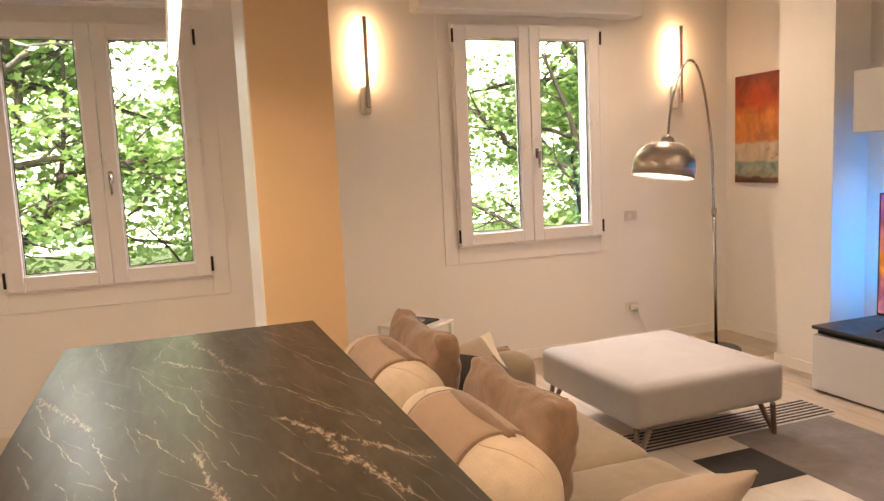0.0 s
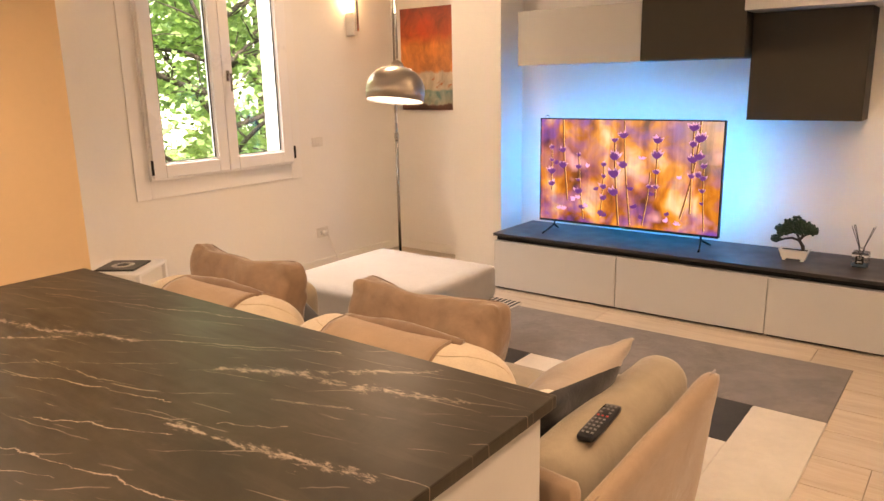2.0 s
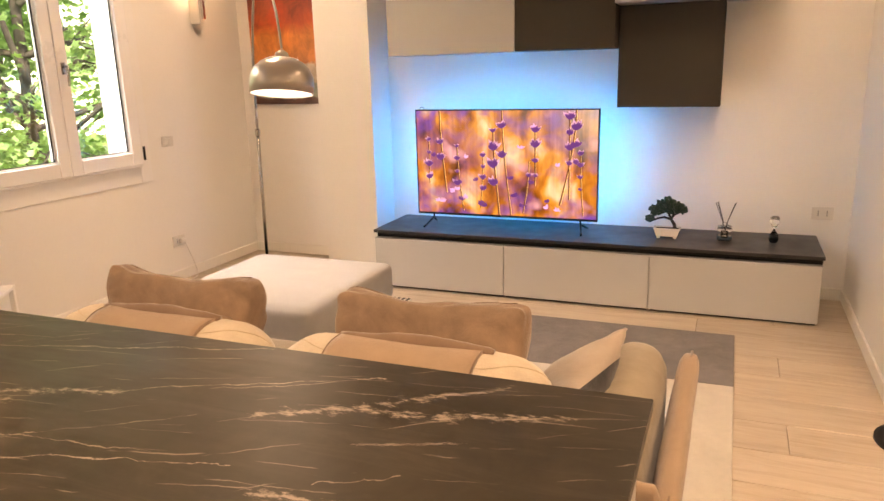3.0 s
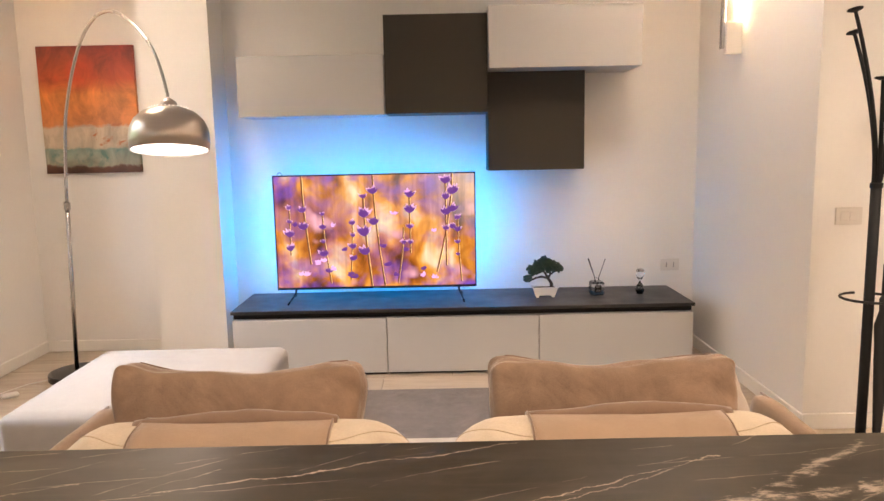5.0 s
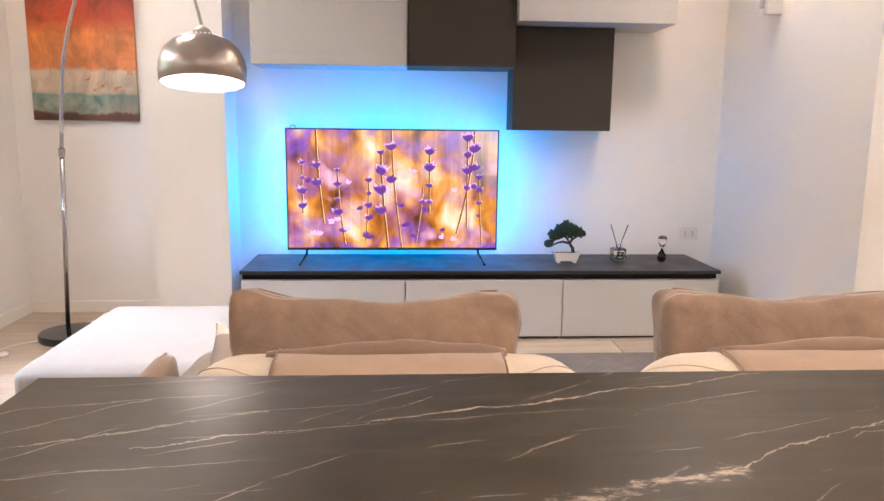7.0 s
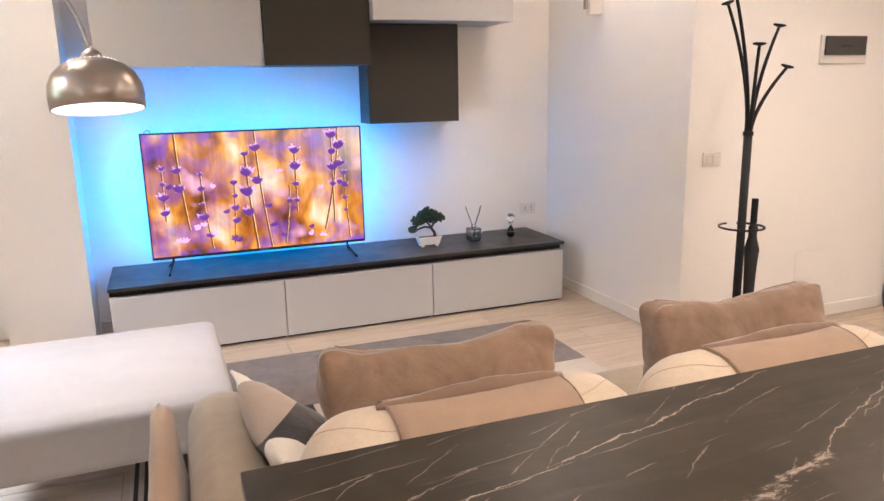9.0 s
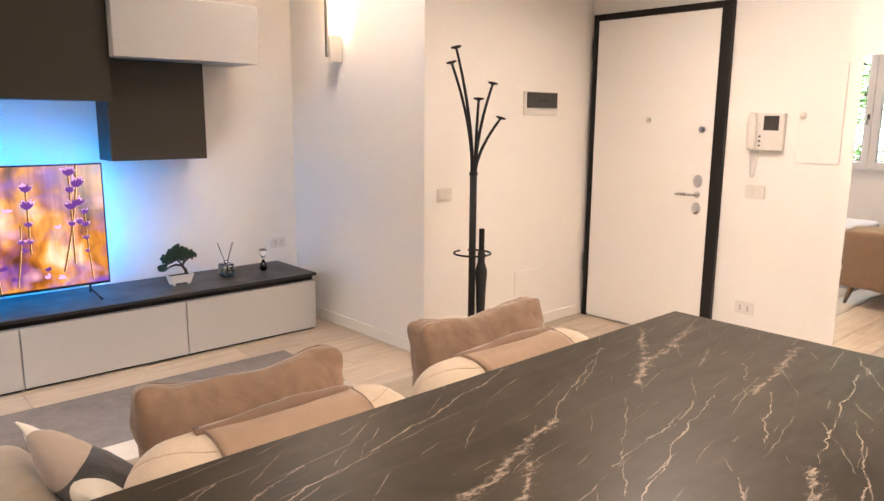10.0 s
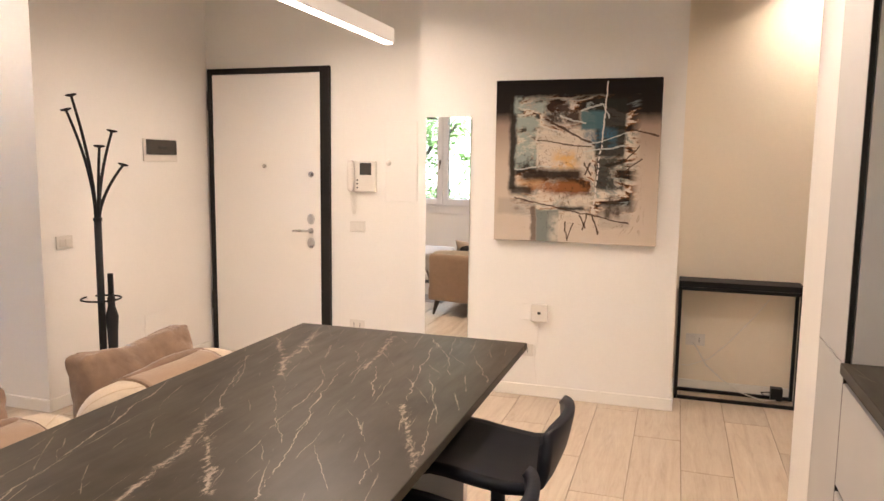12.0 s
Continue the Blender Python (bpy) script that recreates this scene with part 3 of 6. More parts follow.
    for args in ((0.53, 0.81, 0.66, 0.85, 0.006), (0.66, 0.85, 0.70, 0.76, 0.005), (0.40, 0.78, 0.56, 0.73, 0.005), (0.13, 0.45, 0.35, 0.475, 0.004), (0.56, 0.60, 0.82, 0.68, 0.004), (0.55, 0.56, 0.80, 0.60, 0.005)):
        stroke(*args, (0.50, 0.50, 0.46), 0.75)
    stroke(0.685, 0.98, 0.66, 0.62, 0.004, (0.62, 0.56, 0.5))
    stroke(0.66, 0.62, 0.62, 0.20, 0.004, (0.62, 0.56, 0.5), 0.9, 26.0)
    scr = calc(nt, "ABSOLUTE", calc(nt, "SUBTRACT", tex_noise(nt, coords(nt, "Generated", scale=(1, 1, 0.6), loc=(9, 2, 3)), 5, 3, 0.5, 2.5), 0.5))
    lines = calc(nt, "SUBTRACT", 1.0, calc(nt, "DIVIDE", scr, 0.006), clamp=True)
    col = mixc(nt, calc(nt, "MULTIPLY", calc(nt, "MULTIPLY", lines, 0.8), panel(nt, u, v, 0.2, 0.9, 0.08, 0.7, 0.03)), col, (0.06, 0.025, 0.012))
    nt.links.new(col, b.inputs["Base Color"])
    b.inputs["Roughness"].default_value = 0.7
    b.inputs["Specular IOR Level"].default_value = 0.2
    bump(nt, b, tex_noise(nt, g, 30, 6, 0.7), 0.3, 0.002)
    return m


TV_LIGHT = 0.42


def tv_picture():
    """The blurred field behind the flowers on the screen, which gives off light."""
    m, nt, b = nodes_of("tv_field_picture")
    tc = nt.nodes.new("ShaderNodeTexCoord")
    g = tc.outputs["Generated"]
    sp = nt.nodes.new("ShaderNodeSeparateXYZ")
    nt.links.new(g, sp.inputs[0])
    base = ramp(nt, tex_noise(nt, coords(nt, "Generated", scale=(1, 3.2, 1.2)), 2.2, 3, 0.5, 0.4), [(0.34, (0.12, 0.03, 0.006)), (0.45, (0.50, 0.14, 0.012)), (0.57, (0.95, 0.38, 0.05)), (0.71, (1.0, 0.78, 0.45))])
    pur = ramp(nt, tex_noise(nt, coords(nt, "Generated", scale=(1, 2.6, 2.0), loc=(4, 4, 4)), 2.6, 3, 0.5, 0.2), [(0.42, grey(0)), (0.62, grey(1))])
    lowhigh = ramp(nt, sp.outputs[2], [(0.0, grey(0.95)), (0.25, grey(0.45)), (0.6, grey(0.35)), (1.0, grey(0.9))])
    col = mixc(nt, calc(nt, "MULTIPLY", pur, lowhigh), base, (0.20, 0.08, 0.55))
    pink = ramp(nt, tex_noise(nt, coords(nt, "Generated", scale=(1, 2.0, 1.5), loc=(8, 1, 6)), 2.8, 2), [(0.60, grey(0)), (0.74, grey(1))])
    col = mixc(nt, pink, col, (0.95, 0.45, 0.50))
    light = ramp(nt, sp.outputs[1], [(0.0, grey(0.55)), (0.25, grey(0.15)), (1.0, grey(0.0))])
    col = mixc(nt, calc(nt, "MULTIPLY", light, ramp(nt, sp.outputs[2], [(0.4, grey(0)), (0.9, grey(1))])), col, (1.0, 0.85, 0.70))
    streak = ramp(nt, tex_noise(nt, coords(nt, "Generated", scale=(1, 26, 0.8)), 1.5, 3, 0.5, 0.5), [(0.35, grey(0.8)), (0.65, grey(1.08))])
    col = mixc(nt, 1.0, col, streak, "MULTIPLY")
    b.inputs["Base Color"].default_value = (0.01, 0.01, 0.01, 1)
    b.inputs["Roughness"].default_value = 0.15
    nt.links.new(col, b.inputs["Emission Color"])
    b.inputs["Emission Strength"].default_value = TV_LIGHT
    return m



M_SUNSET, M_ABSTRACT, M_TV = sunset_painting(), abstract_painting(), tv_picture()
M_TVPURPLE = glow("tv_lavender", (0.12, 0.04, 0.19), TV_LIGHT)
M_TVLILAC = glow("tv_lavender_light", (0.55, 0.33, 0.52), TV_LIGHT)
M_TVSTEM = glow("tv_stem", (0.11, 0.035, 0.01), TV_LIGHT)
M_TVSTEMLIT = glow("tv_stem_lit", (0.95, 0.62, 0.25), TV_LIGHT)

# ---- mesh helpers ----


def part(name, bm, mat, parent=None, label="", smooth=False, loc=None, rot=None):
    me = bpy.data.meshes.new(name)
    bmesh.ops.recalc_face_normals(bm, faces=bm.faces)
    bm.to_mesh(me)
    bm.free()
    if smooth:
        me.shade_smooth()
    me.materials.append(mat)
    ob = new(name, me)
    if loc or rot:
        ob.matrix_basis = pose(*(loc or (0, 0, 0)), *(rot or (0, 0, 0)))
    if parent:
        ob.parent = parent
    if label:
        tagged(ob, label)
    return ob


def thing(name, loc, label, category, group="", rz=0):
    ob = new(name)
    ob.matrix_basis = pose(*loc, 0, 0, rz)
    return tagged(ob, label, category, group)


def box(x0, x1, y0, y1, z0, z1, bev=0.0, seg=2, bm=None):
    out = bm or bmesh.new()
    b = bmesh.new()
    bmesh.ops.create_cube(b, size=1)
    for v in b.verts:
        v.co = Vector(((x0 + x1) / 2 + v.co.x * (x1 - x0), (y0 + y1) / 2 + v.co.y * (y1 - y0), (z0 + z1) / 2 + v.co.z * (z1 - z0)))
    if bev:
        bmesh.ops.bevel(b, geom=b.edges[:], offset=bev, segments=seg, affect="EDGES", profile=0.5)
    if bm is None:
        out.free()
        return b
    return join(out, b)


def join(bm, other):
    me = bpy.data.meshes.new("tmp")
    other.to_mesh(me)
    other.free()
    bm.from_mesh(me)
    bpy.data.meshes.remove(me)
    return bm


def tube(points, radii, seg=10, bm=None, caps=True):
    """A round bar along points; radii: one number or one a point."""
    bm = bm or bmesh.new()
    pts = [Vector(p) for p in points]
    if isinstance(radii, (int, float)):
        radii = [radii] * len(pts)
    rings, up = [], None
    for i, p in enumerate(pts):
        d = (pts[min(i + 1, len(pts) - 1)] - pts[max(i - 1, 0)]).normalized()
        if up is None:
            up = Vector((0, 0, 1)) if abs(d.z) < 0.9 else Vector((1, 0, 0))
        a = d.cross(up).normalized()
        up = a.cross(d).normalized()
        rings.append([bm.verts.new(p + (a * math.cos(2 * math.pi * k / seg) + up * math.sin(2 * math.pi * k / seg)) * radii[i]) for k in range(seg)])
    for r0, r1 in zip(rings, rings[1:]):
        for k in range(seg):
            bm.faces.new((r0[k], r0[(k + 1) % seg], r1[(k + 1) % seg], r1[k]))
    if caps:
        bm.faces.new(rings[0])
        bm.faces.new(rings[-1])
    return bm


def lathe(profile, seg=40, bm=None, loc=(0, 0, 0)):
    """Turned shape round z through loc; profile: (radius, height)."""
    bm = bm or bmesh.new()
    rings = []
    for r, z in profile:
        if r < 1e-5:
            rings.append([bm.verts.new((loc[0], loc[1], loc[2] + z))])
        else:
            rings.append([bm.verts.new((loc[0] + r * math.cos(2 * math.pi * k / seg), loc[1] + r * math.sin(2 * math.pi * k / seg), loc[2] + z)) for k in range(seg)])
    for a, b in zip(rings, rings[1:]):
        for k in range(seg):
            q = [a[k % len(a)], a[(k + 1) % len(a)], b[(k + 1) % len(b)], b[k % len(b)]]
            q = list(dict.fromkeys(q))
            if len(q) > 2:
                bm.faces.new(q)
    return bm


def soft(sx, sy, sz, r, puff=0.0, n=16, wrinkle=0.0, seed=0.0, shape=None, freq=5.0):
    """A padded block of full size sx, sy, sz with rounded edges, swollen faces and creases, round its middle."""
    bm = bmesh.new()
    bmesh.ops.create_cube(bm, size=2)
    bmesh.ops.subdivide_edges(bm, edges=bm.edges[:], cuts=n, use_grid_fill=True)
    h = Vector((sx / 2, sy / 2, sz / 2))
    for v in bm.verts:
        c = v.co.copy()
        # spread the rows towards the edges
        c = Vector([math.copysign(abs(t) ** 0.8, t) for t in c])
        q = Vector((c.x * h.x, c.y * h.y, c.z * h.z))
        rr = min(r, h.x, h.y, h.z)
        inner = Vector([max(-(a - rr), min(a - rr, b)) for a, b in zip(h, q)])
        d = q - inner
        if d.length > 1e-9:
            q = inner + d.normalized() * rr
        nrm = Vector((q.x / h.x, q.y / h.y, q.z / h.z))
        if puff:
            k = [(1 - (q[(i + 1) % 3] / h[(i + 1) % 3]) ** 2) * (1 - (q[(i + 2) % 3] / h[(i + 2) % 3]) ** 2) for i in range(3)]
            for i in range(3):
                q[i] += math.copysign(puff * max(0, k[i]) * abs(nrm[i]) ** 2, q[i])
        if wrinkle:
            w = noise.noise(q * freq + Vector((seed, seed * 2, 0))) + 0.5 * noise.noise(q * freq * 2.3 + Vector((0, seed, seed)))
            q += nrm.normalized() * w * wrinkle
        v.co = shape(q) if shape else q
    return bm


def pillow(w, h, t, pinch=0.08, n=22, wrinkle=0.006, seed=0.0, ears=0.0, edge=0.012):
    """A cushion standing in its x-z plane, w by h and t thick, with pinched corners."""
    bm = bmesh.new()
    grid = {}
    for side in (1, -1):
        for i in range(n + 1):
            for j in range(n + 1):
                u, v = -1 + 2 * i / n, -1 + 2 * j / n
                u, v = math.sin(u * math.pi / 2), math.sin(v * math.pi / 2)
                rim = abs(u) > 0.9999 or abs(v) > 0.9999
                x = u * w / 2 * (1 - pinch * (1 - v * v) * u * u)
                z = v * h / 2 * (1 - pinch * (1 - u * u) * v * v)
                if ears and v > 0:
                    z -= ears * (1 - u * u) ** 1.5 * v
                d = (max(0, 1 - u * u) ** 0.5) * (max(0, 1 - v * v) ** 0.5)
                y = side * (t / 2 * d ** 1.05 + (0 if rim else 0.0))
                p = Vector((x, y, z))
                corner = (abs(u) * abs(v)) ** 2
                wv = noise.noise(Vector((x * 9, z * 9, seed + side))) + 0.7 * noise.noise(Vector((x * 22, z * 14, seed + side * 3)))
                p.y += side * wv * wrinkle * (0.4 + 1.6 * corner + 0.6) * (0 if rim else 1)
                p.x += noise.noise(Vector((z * 6, seed, 1))) * 0.006
                p.z += noise.noise(Vector((x * 6, seed, 5))) * 0.008
                key = (i, j, 0 if rim else side)
                if key not in grid:
                    grid[key] = bm.verts.new(p)
    for side in (1, -1):
        for i in range(n):
            for j in range(n):
                q = []
                for a, b in ((i, j), (i + 1, j), (i + 1, j + 1), (i, j + 1)):
                    rim = a in (0, n) or b in (0, n)
                    q.append(grid[(a, b, 0 if rim else side)])
                q = list(dict.fromkeys(q))
                if len(q) > 2:
                    try:
                        bm.faces.new(q if side > 0 else q[::-1])
                    except ValueError:
                        pass
    return bm


def shell_part(name, verts_fn, nu, nv, thick, mat, parent, label=""):
    """A bent sheet with thickness from a function of u, v in 0..1."""
    bm = bmesh.new()
    g = [[verts_fn(i / nu, j / nv) for j in range(nv + 1)] for i in range(nu + 1)]
    top, bot = [], []
    for i in range(nu + 1):
        rt, rb = [], []
        for j in range(nv + 1):
            du = g[min(i + 1, nu)][j] - g[max(i - 1, 0)][j]
            dv = g[i][min(j + 1, nv)] - g[i][max(j - 1, 0)]
            nn = du.cross(dv).normalized() * thick / 2
            rt.append(bm.verts.new(g[i][j] + nn))
            rb.append(bm.verts.new(g[i][j] - nn))
        top.append(rt)
        bot.append(rb)
    for i in range(nu):
        for j in range(nv):
            bm.faces.new((top[i][j], top[i + 1][j], top[i + 1][j + 1], top[i][j + 1]))
            bm.faces.new((bot[i][j], bot[i][j + 1], bot[i + 1][j + 1], bot[i + 1][j]))
    for i in range(nu):
        for j in (0, nv):
            bm.faces.new((top[i][j], top[i + 1][j], bot[i + 1][j], bot[i][j]))
    for j in range(nv):
        for i in (0, nu):
            bm.faces.new((top[i][j], top[i][j + 1], bot[i][j + 1], bot[i][j]))
    return part(name, bm, mat, parent, label, smooth=True)


def structure(name, bm, mat, label, category="wall"):
    return tagged(part(name, bm, mat), label, category, kind="structure")


# ---- the room ----
# two windows in the window wall: frame x0, x1, z0, z1
YW = 6.485
WINS = [(-1.183, -0.062, 0.828, 2.348), (1.571, 2.730, 0.864, 2.39)]
wall = bmesh.new()
T = 0.26
xs = [-2.6, WINS[0][0], WINS[0][1], WINS[1][0], WINS[1][1], 4.4]
for x0, x1 in ((xs[0], xs[1]), (xs[2], xs[3]), (xs[4], xs[5])):
    box(x0, x1, YW, YW + T, -0.2, CEIL + 0.15, bm=wall)
for (x0, x1, z0, z1) in WINS:
    box(x0, x1, YW, YW + T, -0.2, z0, bm=wall)
    box(x0, x1, YW, YW + T, z1, CEIL + 0.15, bm=wall)
structure("wall_north", wall, M_WALL, "white plastered window wall of the living room and kitchen")
structure("wall_east", box(3.92, 4.3, 5.37, YW, -0.2, CEIL + 0.15), M_WALL, "white plastered alcove wall behind the arc lamp")
structure("column", box(3.51, 4.3, 5.13, 5.55, 0, CEIL), M_WALL, "white plastered pier beside the television wall", "column")
structure("wall_television", box(3.80, 4.3, 2.13, 5.13, -0.2, CEIL + 0.15), M_WALL, "white plastered wall behind the television, lit blue by its lights")
structure("wall_south_lamp", box(2.318, 4.3, 0.2, 2.13, -0.2, CEIL + 0.15), M_WALL, "white plastered wall with a lamp and a corner")
structure("wall_entrance", box(0.4, 2.318, 0.2, 0.555, -0.2, CEIL + 0.15), M_WALL, "white plastered wall round the entrance door")
structure("wall_pier_mirror", box(0.09, 0.495, 0.2, 0.822, -0.2, CEIL + 0.15), M_WALL, "white plastered pier that carries the narrow mirror")
structure("wall_painting", box(-1.15, 0.09, 0.2, 0.84, -0.2, CEIL + 0.15), M_WALL, "white plastered wall that carries the abstract painting")
structure("wall_niche", box(-3.3, -1.15, 0.05, 0.36, -0.2, CEIL + 0.15), M_NICHE, "beige painted wall of the niche behind the console table")
structure("wall_hall_end", box(-3.5, -3.3, 0.05, 1.93, -0.2, CEIL + 0.15), M_NICHE, "beige painted end wall of the small hall")
structure("wall_hall_kitchen", box(-3.3, -1.662, 1.93, 2.36, 0, CEIL), M_WALL, "white plastered wall end between the hall and the kitchen")
structure("wall_kitchen", box(-2.6, -2.25, 2.36, YW, -0.2, CEIL + 0.15), M_WALL, "white plastered wall behind the kitchen counter")
structure("pillar", box(0.082, 0.442, 5.05, 5.50, 0, CEIL), M_BEIGE, "beige painted pillar between the kitchen and the living room", "column")
structure("ceiling", box(-3.5, 4.4, 0.05, YW + T, CEIL, CEIL + 0.25), M_CEIL, "white painted flat ceiling", "ceiling")
floor = structure("floor", box(-3.5, 4.4, 0.05, YW + T, -0.3, -0.006), M_GROUT, "pale oak-look plank floor of the whole flat", "floor")
# thin white sheet for daylight on the pillar side that faces the kitchen window
structure("trim", box(0.076, 0.082, 5.052, 5.498, 0.0, CEIL), M_TRIM, "white sheet on the beige pillar's side, for the daylight on it", "trim")


def skirt(name, x0, x1, y0, y1):
    ob = part(name, box(x0, x1, y0, y1, 0, 0.075, 0.003, 1), M_SKIRT)
    tagged(ob, "low cream white skirting board along the wall", "skirting", kind="structure")


S = 0.013
skirt("baseboard", -2.2, 3.92, YW - S, YW)
skirt("baseboard", 3.92 - S, 3.92, 5.55 + S, YW - S)
skirt("baseboard", 3.51 - S, 3.51, 5.13, 5.55 + S)
skirt("baseboard", 3.51, 3.92, 5.55, 5.55 + S)
skirt("baseboard", 3.80 - S, 3.80, 2.13 + S, 5.13)
skirt("baseboard", 2.318 - S, 3.80 - S, 2.13, 2.13 + S)
skirt("baseboard", 2.318 - S, 2.318, 0.60, 2.13)
skirt("baseboard", 0.495, 1.26, 0.555, 0.555 + S)
skirt("baseboard", 0.09, 0.495, 0.822, 0.822 + S)
skirt("baseboard", -1.15 - S, 0.09, 0.84, 0.84 + S)
skirt("baseboard", -1.15 - S, -1.15, 0.36 + S, 0.84)
skirt("baseboard", -3.3, -1.15 - S, 0.36, 0.36 + S)
skirt("baseboard", 0.442, 0.442 + S, 5.05 - S, 5.50)
skirt("baseboard", 0.07, 0.442, 5.05 - S, 5.05)


# ---- windows ----
def window(name, x0, x1, z0, z1):
    yf = 6.441
    w = thing(name, ((x0 + x1) / 2, yf, z0), "white two-leaf casement window, closed, with a flat white surround", "window")
    w["kind"] = "structure"
    hw, h = (x1 - x0) / 2, z1 - z0
    # flat surround on the wall
    bm = bmesh.new()
    m = 0.095
    yb0, yb1 = 0.035, 0.052
    box(-hw - m, -hw + 0.004, yb0, yb1, -m - 0.02, h + m, 0.002, 1, bm)
    box(hw - 0.004, hw + m, yb0, yb1, -m - 0.02, h + m, 0.002, 1, bm)
    box(-hw + 0.004, hw - 0.004, yb0, yb1, -m - 0.02, 0.004, 0.002, 1, bm)
    box(-hw + 0.004, hw - 0.004, yb0, yb1, h - 0.004, h + m, 0.002, 1, bm)
    part("surround", bm, M_TRIM, w, "flat white surround board")
    bm = bmesh.new()
    f = 0.035
    for a in (box(-hw, -hw + f, 0.012, 0.20, 0, h, 0.003, 1), box(hw - f, hw, 0.012, 0.20, 0, h, 0.003, 1), box(-hw + f, hw - f, 0.012, 0.20, 0, f, 0.003, 1), box(-hw + f, hw - f, 0.012, 0.20, h - f, h, 0.003, 1)):
        join(bm, a)
    part("window_frame", bm, M_PVC, w)
    for s in (-1, 1):
        a, b = (-hw + 0.012, -0.002) if s < 0 else (0.002, hw - 0.012)
        st = 0.088 if s < 0 else 0.078
        st2 = 0.078 if s < 0 else 0.088
        lo, hi = 0.012, h - 0.012
        bm = bmesh.new()
        for q in ((a, a + st, lo, hi), (b - st2, b, lo, hi), (a + st, b - st2, lo, lo + 0.085), (a + st, b - st2, hi - 0.085, hi)):
            join(bm, box(q[0], q[1], -0.006, 0.062, q[2], q[3], 0.006, 2))
        sash = part("sash", bm, M_PVC, w)
        bm = bmesh.new()
        g = 0.010
        x_0, x_1, z_0, z_1 = a + st, b - st2, lo + 0.085, hi - 0.085
        for q in ((x_0, x_0 + g, z_0, z_1), (x_1 - g, x_1, z_0, z_1), (x_0 + g, x_1 - g, z_0, z_0 + g), (x_0 + g, x_1 - g, z_1 - g, z_1)):
            join(bm, box(q[0], q[1], 0.012, 0.05, q[2], q[3], 0.003, 1))
        part("glazing_bead", bm, M_PVC, sash)
        bm = bmesh.new()
        g2 = 0.014
        for q in ((x_0 + g, x_0 + g2, z_0 + g, z_1 - g), (x_1 - g2, x_1 - g, z_0 + g, z_1 - g), (x_0 + g2, x_1 - g2, z_0 + g, z_0 + g2), (x_0 + g2, x_1 - g2, z_1 - g2, z_1 - g)):
            join(bm, box(q[0], q[1], 0.016, 0.027, q[2], q[3]))
        part("gasket", bm, M_BLACKGAP, sash, "thin black rubber gasket")
        pane = part("pane", box(x_0 + 0.004, x_1 - 0.004, 0.028, 0.034, z_0 + 0.004, z_1 - 0.004), M_PANE, sash, "clear glass pane")
        pane.visible_shadow = False
        for z in (0.04, h - 0.13):
            xh = a - 0.008 if s < 0 else b + 0.008
            part("hinge", tube([(xh, -0.010, z), (xh, -0.010, z + 0.09)], 0.008, 10), M_FRAME, sash, "dark hinge cover")
    # handle on the meeting stile
    bm = box(0.025, 0.05, -0.016, -0.006, 0.60, 0.67, 0.003, 2)
    tube([(0.0375, -0.016, 0.645), (0.0375, -0.045, 0.645)], 0.008, 10, bm)
    tube([(0.0375, -0.045, 0.652), (0.0375, -0.045, 0.60), (0.0375, -0.040, 0.535)], [0.009, 0.009, 0.007], 10, bm)
    part("handle", bm, M_POLE, w, "satin metal window handle pointing down", smooth=True)
    return w


window("window_1", *WINS[0])
window("window_2", *WINS[1])


def shutter_box(x0, x1, y0, z0):
    ob = part("shutter_box", box(x0, x1, y0, YW, z0, z0 + 0.22, 0.006, 2), M_TRIM)
    tagged(ob, "long white boxed-in pelmet above a window", "pelmet", kind="structure")


shutter_box(1.30, 3.01, 6.305, 2.45)
shutter_box(-1.42, 0.05, 6.36, 2.43)

# outside window sills
for (x0, x1, z0, z1) in WINS:
    tagged(part("window_sill", box(x0, x1, 6.645, YW + T + 0.05, z0 - 0.01, z0 + 0.02, 0.003, 1), M_PVC), "white outside window sill", "sill", kind="structure")

# ---- entrance door ----
door = thing("door_1", (1.781, 0.555, 0), "closed white armoured entrance door in a black steel frame", "door")
door["kind"] = "structure"
bm = bmesh.new()
box(0.475, 0.509, 0, 0.035, 0, 2.165, 0.003, 1, bm)
box(-0.510, -0.437, 0, 0.035, 0, 2.165, 0.003, 1, bm)
box(-0.437, 0.475, 0, 0.035, 2.125, 2.165, 0.003, 1, bm)
part("door_frame", bm, M_FRAME, door, "black steel door frame")
part("door_leaf", box(-0.433, 0.471, 0, 0.026, 0.012, 2.121, 0.002, 1), M_DOOR, door, "plain white laminate door leaf")
for z in (0.34, 1.86):
    part("hinge", tube([(0.493, 0.042, z), (0.493, 0.042, z + 0.14)], 0.012, 12), M_FRAME, door, "black door hinge")


def disc(bm, x, z, r, y0, y1, seg=24):
    tube([(x, y0, z), (x, y1, z)], r, seg, bm)
    return bm


part("peephole", disc(disc(bmesh.new(), 0.028, 1.446, 0.016, 0.026, 0.034), 0.028, 1.446, 0.008, 0.034, 0.038), M_CHROME, door, "small round metal peephole")
part("deadbolt_knob", disc(disc(bmesh.new(), -0.36, 1.391, 0.021, 0.026, 0.033), -0.36, 1.391, 0.011, 0.033, 0.05), M_CHROME, door)


